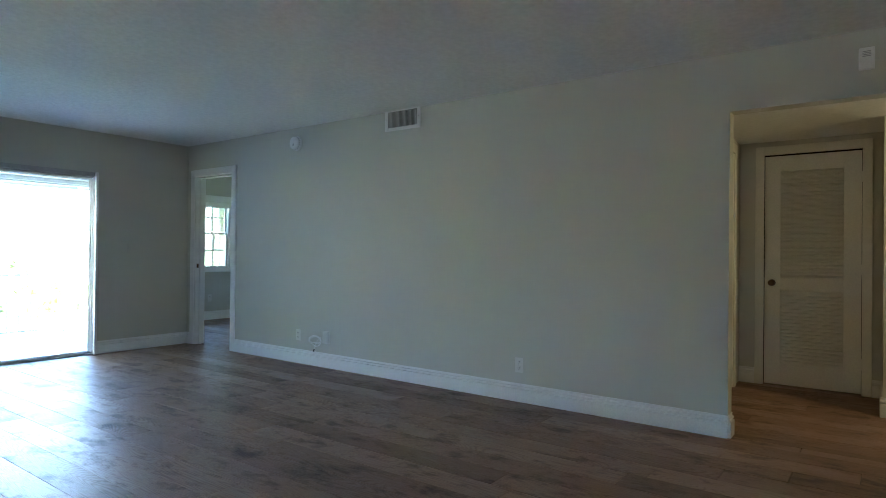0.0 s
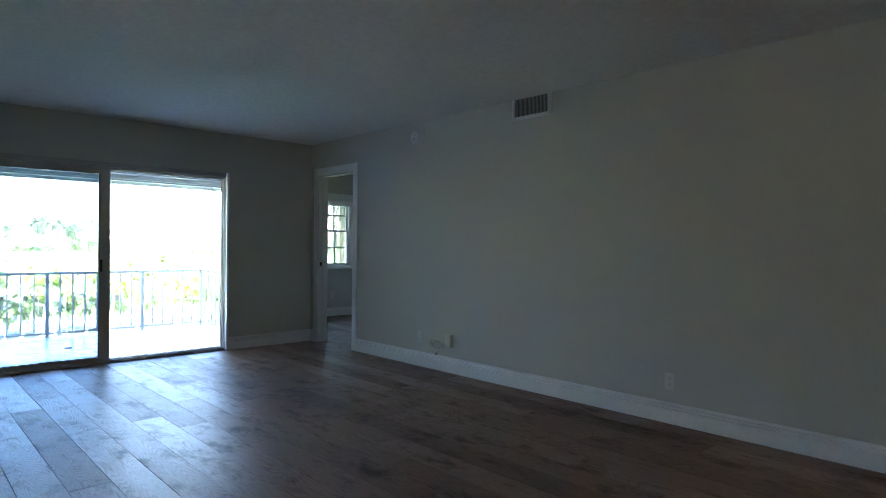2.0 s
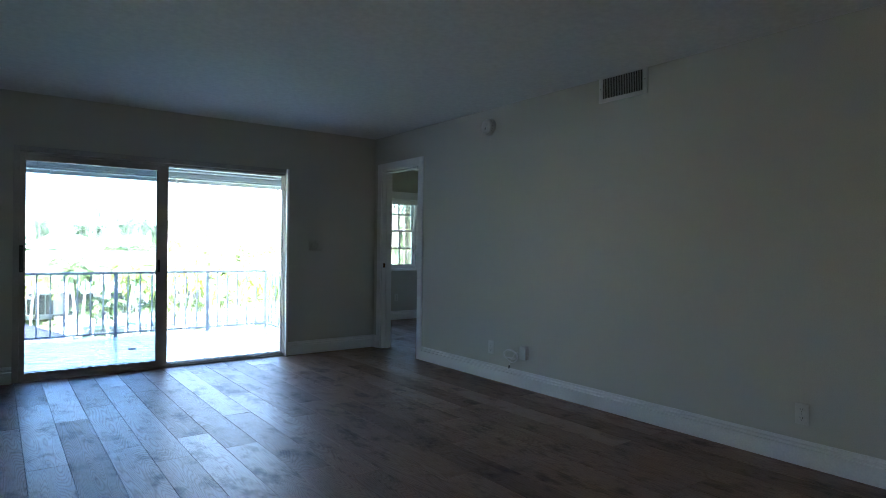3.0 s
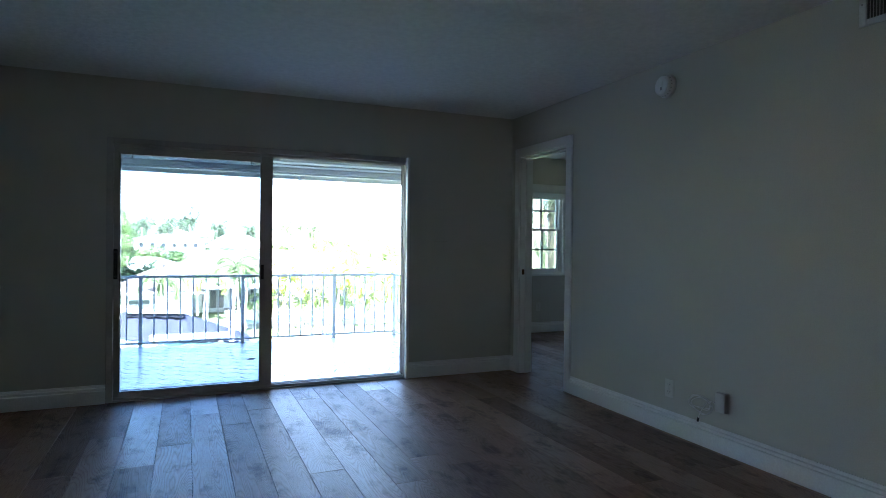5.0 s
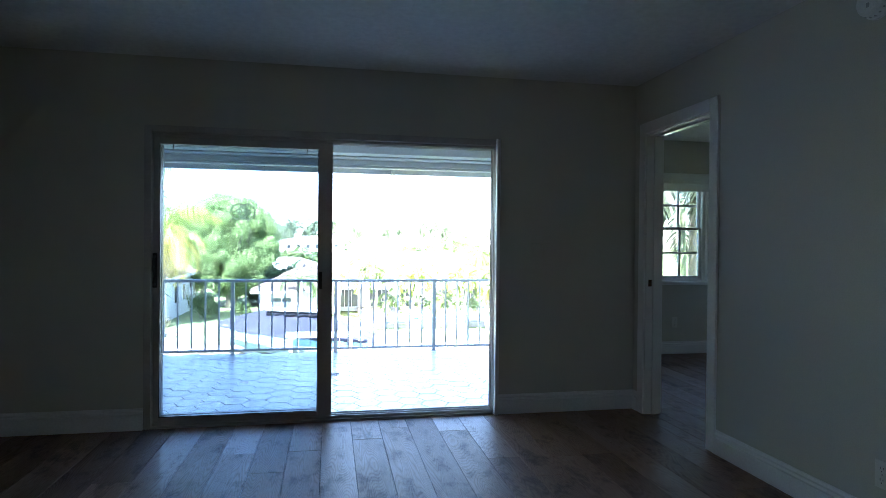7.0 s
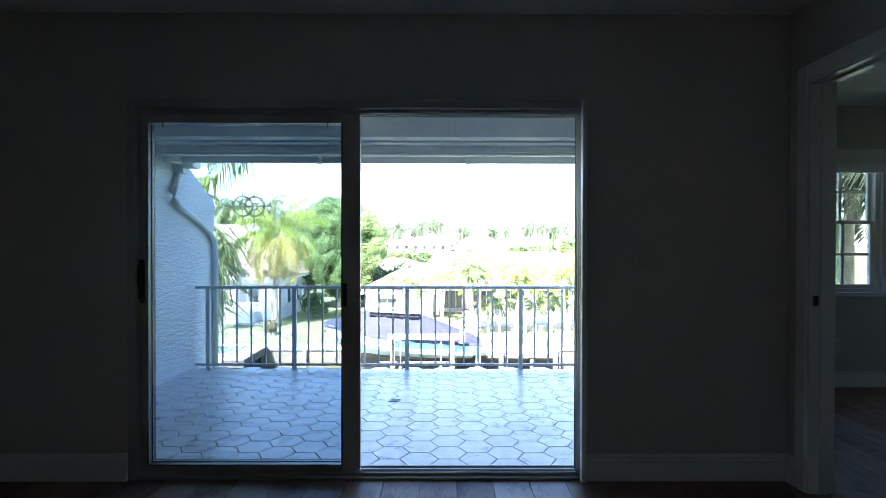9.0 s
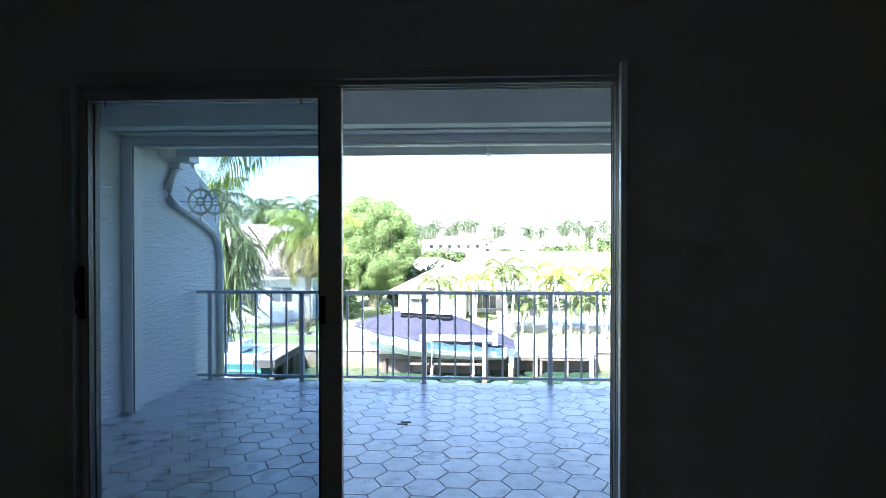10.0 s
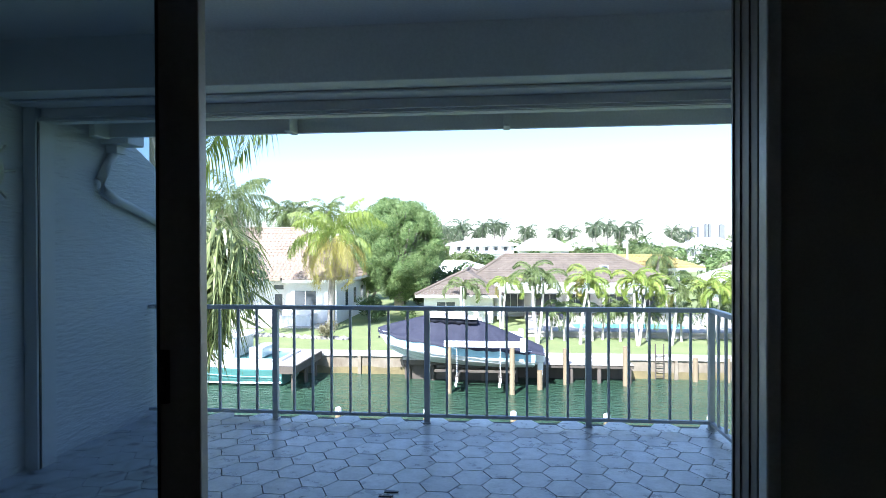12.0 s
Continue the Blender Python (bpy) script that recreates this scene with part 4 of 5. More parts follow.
# cover: ridge line over the cockpit, folds between bows
verts, faces = [], []
xs = [4.35] + [4.15 - 8.75 * k / 46 for k in range(47)]
n = 25
rn = random.Random(7)
for x in xs:
    seg = next((i for i in range(len(ST) - 1) if ST[i + 1][0] <= x), len(ST) - 2)
    (xa, ba, sa, _, _), (xb, bb, sb, _, _) = ST[seg], ST[seg + 1]
    tt = min(1.0, max(0.0, (x - xa) / (xb - xa)))
    b, s = ba + (bb - ba) * tt, sa + (sb - sa) * tt
    ridge = 0.10 + (1.16 * ((x + 4.62) / 2.72) ** 0.9 if x < -1.9 else 1.16 if x < 0.8 else 1.16 * ((4.36 - x) / 3.56) ** 0.85)
    peak = max(-1.9, min(0.8, x))
    for j in range(n):
        u = -1 + 2 * j / (n - 1)
        if abs(u) > 0.9:
            y, z = math.copysign(b + 0.06, u), s - (0.14 if abs(u) > 0.95 else 0.0) + 0.05 * math.sin(5.3 * x) * math.sin(2.1 * x)
        else:
            k = abs(u / 0.9)
            ang = math.atan2(x - peak * 0.8, 0.4 + k * b)
            fold = abs(math.sin(ang * 11.0 + 0.6 * math.sin(3 * x))) ** 0.6 * 0.24 * math.sin(math.pi * k)
            y, z = u / 0.9 * (b + 0.05), s + ridge * (1 - k ** 1.45) - fold + 0.012 * rn.uniform(-1, 1)
        verts.append((x, y, z))
for i in range(len(xs) - 1):
    for j in range(n - 1):
        a = i * n + j
        faces.append((a, a + 1, a + n + 1, a + n))
raw("canvas_cover", verts, faces, NAVY, boat, "creased navy canvas cover", smooth=True)
local_part("hardtop", boxes((-2.0, -0.62, 1.82, 0.8, 0.62, 1.88), (-1.85, -0.52, 1.88, 0.65, 0.52, 1.92), bevel=0.03), GEL, boat, "white hardtop roof")
verts, faces = [], []
for k in range(25):
    a, dip = -2.0 + 2.8 * k / 24, 1.56 + 0.05 * math.sin(1.1 * k) + 0.03 * math.sin(2.7 * k)
    bulge = 0.45 + 0.03 * math.sin(1.7 * k)
    verts += [(a, -bulge, dip), (a, -0.47, 1.82), (a, 0.47, 1.82), (a, bulge, dip)]
for k in range(24):
    q = 4 * k
    for e in range(4):
        faces.append((q + e, q + (e + 1) % 4, q + 4 + (e + 1) % 4, q + 4 + e))
faces += [(0, 1, 2, 3), (96, 99, 98, 97)]
raw("top_skirt", verts, faces, NAVYD, boat, "dark gathered canvas below the hardtop", smooth=True)
local_part("rub_rail", bend(bmesh.new(), [(x, -b - 0.01, s - 0.56) for x, b, s, c, k in ST[:-1]], 0.02, 6), GEL, boat)
eng = bmesh.new()
box(eng, 3.92, -0.28, -0.3, 4.45, 0.28, 0.42, bevel=0.08)
box(eng, 4.1, -0.10, -1.0, 4.4, 0.10, -0.3, bevel=0.04)
local_part("outboard", eng, GEL, boat, "white outboard engine")
local_part("bow_eye", boxes((-4.58, -0.03, 0.5, -4.48, 0.03, 0.6), bevel=0.01), BLACK, boat)

lift = thing("boat_lift", "boat lift with timber piles and white beam", "boat lift")
for x, y in ((-4.35, 29.0), (-1.15, 29.0), (-4.35, 32.4), (-1.15, 32.4)):
    bm = bmesh.new()
    tube(bm, (x, y, -9.0), (x, y, -3.95), 0.15, 0.13, 14)
    part("post", bm, PILE, lift)
for y in (29.0, 32.4):
    part("top_beam", boxes((-4.6, y - 0.1, -3.93, -0.75, y + 0.1, -3.62), bevel=0.02), GEL, lift, "white painted beam")
    part("motor_box", boxes((-0.75, y - 0.16, -4.15, -0.45, y + 0.16, -3.45), bevel=0.06), GEL, lift)
for x in (-3.95, -1.75):
    part("cradle_beam", boxes((x - 0.09, 28.9, -5.66, x + 0.09, 32.5, -5.42), bevel=0.01), DARKW, lift)
    for y in (29.05, 32.35):
        bm = bmesh.new()
        tube(bm, (x, y, -5.45), (x, y, -3.9), 0.018, seg=6)
        part("cable", bm, GEL, lift)
    part("guide_post", boxes((x - 0.05, 32.35, -5.5, x + 0.05, 32.45, -1.1), bevel=0.01), GEL, lift)
    part("guide_hook", boxes((x - 0.10, 28.88, -5.95, x + 0.02, 28.98, -5.72), (x - 0.05, 28.88, -5.72, x + 0.06, 28.98, -5.45), bevel=0.02), GEL, lift)
part("bunk", boxes((-5.2, 29.9, -5.42, -0.9, 30.05, -5.30), (-5.2, 31.1, -5.42, -0.9, 31.25, -5.30), bevel=0.01), DARKW, lift)

quay = thing("dock", "concrete dock slab on piles behind the lifted boat", "dock")
part("slab", boxes((-7.2, 31.7, -5.16, -1.24, 33.15, -5.0), bevel=0.02), CONC, quay)
part("edge_beam", boxes((-7.2, 31.72, -5.44, -1.24, 31.9, -5.165), bevel=0.01), DARKW, quay, "dark timber edge beam")
# algae stain and the shade of boat and slab, both in its dark colour
part("face", boxes((-7.15, 32.1, -9.0, -1.3, 33.1, -5.17), bevel=0.02), DARKW, quay, "algae-stained concrete face, darkened for the shade under the boat")
# dark sheet before the seawall: under-deck shade put in as colour
part("back_wall", boxes((-1.25, 32.96, -9.0, 5.3, 33.19, -5.31)), DARKW, dock, "dark sheet put for the shade under the dock")
for px in (-6.9, -5.5, -4.1, -2.7, -1.5):
    part("pile", tube(bmesh.new(), (px, 31.95, -9.0), (px, 31.95, -5.45), 0.12, 0.12, 12), DARKW, quay)

cruiser = thing("cabin_boat", "moored boat with teal hull and white deck", "boat", pose(-17.75, 31.2, WZ))
ST2 = [(4.3, 1.5, 1.30, 0.1, -0.5), (2, 1.65, 1.35, 0.1, -0.6), (-1, 1.6, 1.5, 0.15, -0.6), (-4, 1.2, 1.75, 0.3, -0.5), (-6, 0.1, 2.0, 1.2, 0.6)]
v, f = hull(ST2)
raw("hull", v, f, TEAL, cruiser, "teal painted hull")
for sgn in (1, -1):
    verts = [q for x, b, s, c, k in ST2[:-1] for q in ((x, sgn * (b + 0.03), s + 0.02), (x, sgn * (b + 0.022), s - 0.42))]
    raw("topside", verts, [(2 * i, 2 * i + 1, 2 * i + 3, 2 * i + 2) for i in range(len(ST2) - 2)], GEL, cruiser, "white upper hull side")
    verts = [q for x, b, s, c, k in ST2[:-1] for q in ((x, sgn * (b + 0.03), s - 0.78), (x, sgn * (b + 0.03), s - 0.83))]
    raw("hull_stripe", verts, [(2 * i, 2 * i + 1, 2 * i + 3, 2 * i + 2) for i in range(len(ST2) - 2)], GELB, cruiser, "pale stripe along the hull")
local_part("boot_stripe", bend(bmesh.new(), [(x, -b - 0.02, 0.20) for x, b, s, c, k in ST2[:4]], 0.05, 6), GEL, cruiser)
local_part("gunwale", boxes((-3.9, -1.62, 1.32, 4.35, -1.45, 1.48), (-3.9, 1.45, 1.32, 4.35, 1.62, 1.48), (4.15, -1.45, 1.32, 4.35, 1.45, 1.48), bevel=0.04), GEL, cruiser)
cab = local_part("cabin", boxes((-3.2, -1.25, 1.4, 1.6, 1.25, 2.55), (-3.5, -1.35, 2.55, 2.2, 1.35, 2.65), bevel=0.06), GEL, cruiser, "white cabin")
for x in (-2.4, -1.0, 0.4):
    local_part("cabin_window", boxes((x - 0.5, -1.262, 1.85, x + 0.5, -1.245, 2.3)), DGLASS, cruiser)
local_part("cockpit_seat", boxes((2.2, -0.9, 1.35, 3.0, 0.9, 1.95), bevel=0.08), GEL, cruiser)
ldk = thing("finger_dock", "short dark-sided dock beside the moored boat", "dock")
part("deck", boxes((-13.4, 28.5, -5.05, -12.3, 32.9, -4.95), bevel=0.01), CONC, ldk)
part("fascia", boxes((-13.4, 28.4, -5.35, -12.3, 28.49, -4.95), (-12.29, 28.4, -5.35, -12.2, 32.9, -4.95)), DARKW, ldk)
for y in (28.8, 30.8, 32.4):
    part("pile", tube(bmesh.new(), (-12.45, y, -9), (-12.45, y, -5.05), 0.12, 0.12, 12), DARKW, ldk)


# ---- plants ----
def palm(label, x, y, h, r, fronds, leaflets, green, bark=BARK, old=None, old_share=0.3, lean=(0, 0), trunk_r=0.16, base=GZ, seed=1, shaft=0.0, droop=1.5, lo=-40, hi=75, wide=0.035, trunks=1, group="", leaf_len=0.26, bushy=False, dead=0, hang=(0.30, 0.62), spread=0.80, wild=0.0):
    """A palm: a ringed, tapered trunk and a crown of feathered fronds."""
    rp = random.Random(seed)
    p = thing("palm_tree", label, "palm tree", pose(x, y, base), group)
    bm = bmesh.new()
    tops = []
    for t in range(trunks):
        sp = 0 if trunks == 1 else (t - (trunks - 1) / 2) * 0.9
        hh = h * (1 - 0.12 * t)
        k = 9
        rings = []
        for i in range(k + 1):
            u = i / k
            c = Vector((lean[0] * u * u + sp * u ** 0.7 * 0.8, lean[1] * u * u, hh * u))
            rr = trunk_r * (1.25 - 0.45 * u) * (1.12 if i == 0 else 1)
            rings.append([bm.verts.new(c + Vector((rr * math.cos(a * math.tau / 9), rr * math.sin(a * math.tau / 9), 0))) for a in range(9)])
        for a, b in zip(rings, rings[1:]):
            for j in range(9):
                bm.faces.new((a[j], a[(j + 1) % 9], b[(j + 1) % 9], b[j]))
        tops.append(Vector((lean[0] + sp * 0.8, lean[1], hh)))
        local_part("trunk", bm, bark, p, smooth=True)
        bm = bmesh.new()
    bm.free()
    if shaft:
        for c in tops:
            local_part("crownshaft", tube(bmesh.new(), c - Vector((0, 0, shaft * 0.35)), c + Vector((0, 0, shaft * 0.65)), trunk_r * 1.15, trunk_r * 0.55, 12), SHAFT, p, "smooth green crownshaft", smooth=True)
    sets = {"crown": ([], []), "old_fronds": ([], []), "dead_fronds": ([], [])}
    for c in tops:
        c = c + Vector((0, 0, shaft * 0.6))
        for i in range(fronds + dead):
            u = min(1.0, i / fronds)
            old_one = old is not None and u > 1 - old_share
            V, F = sets["dead_fronds" if i >= fronds else "old_fronds" if old_one else "crown"]
            az = i * 2.39996 + rp.uniform(-0.3, 0.3)
            e = radians(hi + (lo - hi) * u + rp.uniform(-9, 9))
            L = r * rp.uniform(0.9, 1.15)
            if i >= fronds:
                e, L = radians(rp.uniform(-82, -66)), L * 0.8
            steps = leaflets
            pos = c.copy()
            hd = Vector((math.cos(az), math.sin(az), 0))
            sd_ = Vector((-math.sin(az), math.cos(az), 0))
            path = []
            for s in range(steps + 1):
                w = s / steps
                el = e - droop * w ** 1.25 * (0.75 + 0.5 * max(0, math.cos(e)))
                d = hd * math.cos(el) + Vector((0, 0, 1)) * math.sin(el)
                path.append((pos.copy(), d, hd * -math.sin(el) + Vector((0, 0, 1)) * math.cos(el)))
                pos = pos + d * (L / steps)
            for s in range(steps):
                a, d, up = path[s]
                b = path[s + 1][0]
                wr = 0.022 * r * 0.35 * (1 - 0.8 * s / steps)
                q = len(V)
                V += [a + sd_ * wr, a - sd_ * wr, b - sd_ * wr * 0.9, b + sd_ * wr * 0.9]
                F.append((q, q + 1, q + 2, q + 3))
                w = s / steps
                if w < 0.10:
                    continue
                ll = L * leaf_len * (math.sin(math.pi * min(1.0, w * 0.86 + 0.12)) ** 0.7) * rp.uniform(0.8, 1.15)
                for sg in ((1, -1, 0.35, -0.35) if bushy else (1, -1)):
                    rise = rp.uniform(-0.25, 0.15) if abs(sg) == 1 else rp.uniform(0.5, 0.9)
                    o = sd_ * sg * spread + d * 0.55 + up * rise
                    if wild:
                        o += Vector((rp.uniform(-1, 1), rp.uniform(-1, 1), rp.uniform(-1, 0.6))) * wild
                    o.normalize()
                    dn = Vector((0, 0, -1))
                    m1 = a + o * ll * 0.45 + dn * ll * 0.10
                    tip = a + o * ll * 0.86 + dn * ll * rp.uniform(*hang)
                    wd = d * (wide * r * 0.5)
                    q = len(V)
                    V += [a, m1 - wd, tip, m1 + wd]
                    F.append((q, q + 1, q + 2, q + 3))
    raw("crown", sets["crown"][0], sets["crown"][1], green, p, "")
    if sets["old_fronds"][0]:
        raw("old_fronds", sets["old_fronds"][0], sets["old_fronds"][1], old, p, "yellowed hanging fronds")
    if dead:
        raw("dead_fronds", sets["dead_fronds"][0], sets["dead_fronds"][1], PALMB, p, "dry pale fronds hanging by the trunk")
    return p


def leaves(rp, blobs, count, size):
    """Leaf quads in the outer shell of a cloud of overlapping lobes."""
    V, F = [], []
    for _ in range(count):
        c, rad = rp.choice(blobs)
        d = Vector((rp.gauss(0, 1), rp.gauss(0, 1), rp.gauss(0.15, 1))).normalized()
        pnt = Vector(c) + d * rad * rp.uniform(0.72, 1.06)
        n1 = (d + Vector((rp.uniform(-0.7, 0.7), rp.uniform(-0.7, 0.7), rp.uniform(-0.4, 0.6)))).normalized()
        t1 = n1.orthogonal().normalized()
        t1.rotate(Matrix.Rotation(rp.uniform(0, math.tau), 3, n1))
        t2 = n1.cross(t1)
        s = size * rp.uniform(0.6, 1.3)
        q = len(V)
        V += [pnt - t1 * s, pnt + t2 * s * 0.34 + n1 * s * 0.1, pnt + t1 * s - n1 * s * 0.15, pnt - t2 * s * 0.34 + n1 * s * 0.1]
        F.append((q, q + 1, q + 2, q + 3))
    return V, F


def shrub(label, x, y, z, rx, ry, rz, count, size, m, seed, lobes=14, name="bush", group="", category="bush"):
    rp = random.Random(seed)
    b = thing(name, label, category, pose(x, y, z), group)
    blobs = []
    for _ in range(lobes):
        a, u = rp.uniform(0, math.tau), rp.uniform(0.0, 0.75)
        blobs.append(((rx * u * math.cos(a), ry * u * math.sin(a), rz * rp.uniform(0.25, 0.75)), min(rx, ry, rz) * rp.uniform(0.30, 0.5)))
    V, F = leaves(rp, blobs, count, size)
    raw("leaves", V, F, m, b)
    bm = bmesh.new()
    for k in range(5):
        c = blobs[k % len(blobs)][0]
        tube(bm, (c[0] * 0.2, c[1] * 0.2, -0.05), c, 0.05 * rz * 0.4, 0.015, 6)
    local_part("stems", bm, BARK, b)
    return b


def broad_tree(label, x, y, z, h, r, count, size, m, seed, lobes=70, group=""):
    rp = random.Random(seed)
    t = thing("tree", label, "tree", pose(x, y, z), group)
    bm = bmesh.new()
    tube(bm, (0, 0, -0.2), (0.1, 0, h * 0.28), r * 0.11, r * 0.08, 12)
    blobs = []
    for k in range(lobes):
        d = Vector((rp.gauss(0, 1), rp.gauss(0, 1), rp.gauss(0, 1))).normalized()
        u = rp.uniform(0.72, 0.86) if k % 4 else rp.uniform(0.30, 0.60)
        c = Vector((d.x * r * u, d.y * r * u, h * 0.54 + d.z * h * 0.46 * u))
        blobs.append((c, r * (rp.uniform(0.13, 0.19) if k % 4 else 0.30)))
        if k % 5 == 0:
            mid = Vector((c.x * 0.4, c.y * 0.4, h * 0.42))
            tube(bm, (0.1, 0, h * 0.26), mid, r * 0.05, r * 0.035, 8)
            tube(bm, mid, c, r * 0.035, r * 0.012, 6)
    local_part("trunk", bm, BARK, t, smooth=True)
    V, F = leaves(rp, blobs, count, size)
    raw("crown", V, F, m, t)
    return t


broad_tree("dense round green mango tree on the lawn", -11.6, 55.5, GZ, 11.3, 4.75, 140000, 0.115, MANGO, 5, 280)
palm("coconut palm with yellowing drooping fronds before a house", -14.3, 42.0, 6.9, 4.2, 32, 84, PALML, BARK, PALMY, 0.45, (0.2, 0.2), 0.24, seed=3, droop=1.7, lo=-36, hi=84, leaf_len=0.25, wide=0.013, dead=7, hang=(0.6, 1.05), spread=0.5, wild=0.12)
palm("tall coconut palm beside the tiled house", -19.7, 36.0, 9.0, 3.5, 34, 76, PALM, BARK, PALMB, 0.2, (0.5, 0), 0.2, seed=4, droop=1.6, lo=-55, leaf_len=0.27, wide=0.014, dead=6, hang=(0.6, 1.0), spread=0.55, wild=0.12)
palm("palm with long dark drooping fronds close to the balcony", -7.8, 9.3, 6.7, 2.4, 64, 30, PALMN, BARK, PALMB, 0.10, (0, 0), 0.16, base=GZ - 0.3, seed=9, droop=2.0, lo=-45, hi=45, leaf_len=0.42, wide=0.030, hang=(0.2, 1.1), wild=0.55)
palm("palm with fronds hanging over the roof edge", -5.65, 5.5, 9.3, 2.1, 22, 60, PALML, BARK, None, 0.0, (0.0, 0), 0.13, base=GZ - 0.3, seed=12, droop=1.9, lo=-20, hi=55, leaf_len=0.26, wide=0.020, hang=(0.5, 1.0))
# palms seen from the bedroom
palm("palm with long green crownshaft outside the bedroom window", 4.10, 5.8, 5.8, 2.2, 16, 34, PALMS, BARKW, None, 0, (0, 0), 0.085, base=GZ - 0.3, seed=21, shaft=2.6, lo=-10, group="window palms")
palm("tall grey-trunked palm outside the bedroom window", 4.45, 6.0, 8.0, 2.2, 18, 34, PALMS, BARK, None, 0, (0, 0), 0.085, base=GZ - 0.3, seed=22, shaft=0.4, lo=-20, group="window palms")
# lawn palms by the pool
for i, (x, y, h, tr, le) in enumerate(((0.6, 37.2, 3.7, 2, 0.0), (3.3, 37.4, 3.4, 1, 0.5), (4.2, 38.6, 2.7, 1, -0.3), (6.8, 37.0, 3.3, 2, 0.1), (8.9, 37.4, 2.9, 2, 0.0), (11.2, 37.2, 2.9, 2, 0.2), (13.4, 37.6, 3.0, 2, 0.0), (-1.6, 44.0, 2.6, 1, 0.2), (-4.6, 44.6, 2.2, 1, 0.0), (14.8, 39.5, 3.6, 1, 0))):
    palm("light green palm with arching fronds on the lawn", x, y, h + 0.3, 2.0, 7, 48, PALML if i % 4 else PALM, BARKW, PALMY if i % 3 == 1 else None, 0.15, (le, 0), 0.085, seed=40 + i, shaft=0.8, droop=2.6, lo=12, hi=72, trunks=tr, group="lawn palms", leaf_len=0.24, wide=0.034, bushy=True)
for i, (px, py, h) in enumerate(((1.6, 39.0, 1.5), (2.4, 38.6, 1.9), (5.0, 39.3, 1.6), (6.0, 38.6, 2.0), (7.8, 39.0, 1.5), (9.9, 38.8, 1.8), (12.2, 38.9, 1.7), (14.2, 38.4, 2.0))):
    palm("low deep green palm beside the terrace wall", px, py, h, 1.7, 13, 34, PALM, BARKW, None, 0, (0, 0), 0.07, seed=80 + i, shaft=0.5, droop=2.0, lo=-5, hi=70, group="terrace palms", leaf_len=0.26, wide=0.034)
# distant palms
rp = random.Random(99)
far = [(-25.8, 62, 9.0), (-24.0, 61, 9.2), (-20.5, 62, 9.4), (-17.0, 64, 8.4)] + [(x, 128 + rp.uniform(-8, 20), 7.9 + rp.uniform(0, 2.3)) for x in (-13, -10.5, -8.5, -6, -3.5, 3, 10.5, 14.5, 18.5, 20, 25.5, 27)] + [(33, 150, 7), (38, 150, 6.6), (43, 160, 7), (17.0, 74, 4.2), (-18, 130, 9), (-22, 128, 8.5)]
for i, (x, y, h) in enumerate(far):
    near_one = y < 80
    palm("distant palm above the rooftops", x, y, h + 0.7, 2.9, 20, 34 if near_one else 20, PALM if near_one else PALMX, BARK, None, 0, (rp.uniform(-0.6, 0.6), 0), 0.2, seed=200 + i, droop=1.9, lo=-45, group="distant palms", leaf_len=0.32, wide=0.03 if near_one else 0.05, hang=(0.4, 0.9))
# hedges and bushes
shrub("rounded green hedge beside the house", -12.5, 47.2, GZ, 1.4, 1.2, 2.4, 2200, 0.13, BUSH, 31, 20, "hedge", category="hedge")
# added bushes: a dark mass in place of the shade below the mango
shrub("low dark bushes added for the shade under the mango tree", -9.6, 59.5, GZ, 4.6, 1.6, 2.7, 5200, 0.20, BUSH, 34, 26)
shrub("low dry shrub on the lawn edge", -13.3, 37.8, GZ, 0.8, 0.7, 1.5, 900, 0.10, SCRUB, 32)
shrub("small green shrub by the house corner", -9.3, 46.5, GZ, 0.7, 0.6, 1.8, 700, 0.12, BUSH, 33)
for i, (x, y, rx, rz) in enumerate(((-7.5, 62, 3.4, 4.6), (-3.5, 66, 3, 4.0), (-17, 66, 4, 6), (3.8, 95, 3.5, 5.8), (8.8, 92, 3.5, 5.0), (-9.5, 100, 5, 5.6), (-4.5, 102, 4, 5.4), (17, 105, 4.5, 6.4), (21.5, 118, 5, 8.2), (26, 120, 5, 8.6), (30, 118, 5, 7), (13, 118, 4, 7.6), (36, 110, 6, 6.2), (43, 112, 6, 6.8), (27, 78, 3, 4.6), (24, 92, 4, 4.4), (48, 120, 7, 7), (-14, 140, 8, 8), (0, 150, 9, 8.2), (10, 150, 8, 8), (55, 150, 9, 8), (30, 150, 8, 7.8), (-26, 80, 7, 8), (-34, 75, 7, 9), (22, 58, 2.5, 3), (25, 52, 2.5, 3.4), (40, 100, 6, 6.6), (52, 110, 6, 7), (33, 96, 4, 5.2), (46, 92, 5, 5.6), (12.5, 100, 3.5, 6.6), (15.5, 98, 3.5, 6.2), (19, 100, 4, 7), (22, 104, 4, 7.4))):
    shrub("distant rounded green tree between the houses", x, y, GZ, rx, rx * 0.8, rz, 1100, 0.30 + rx * 0.03, (BUSH, MANGO, PALM)[i % 3], 300 + i, 16, "distant_tree", "distant trees", "tree")

rt = random.Random(77)
for i in range(20):
    rz = rt.uniform(6.2, 9.4)
    shrub("hazy green tree behind the far houses", -24 + 4.6 * i + rt.uniform(-1, 1), 152 + rt.uniform(0, 22), GZ, rt.uniform(3.2, 5.0), 3.6, rz, 800, 0.42, (BUSH, PALM, MANGO)[i % 3], 400 + i, 14, "distant_tree", "distant trees", "tree")
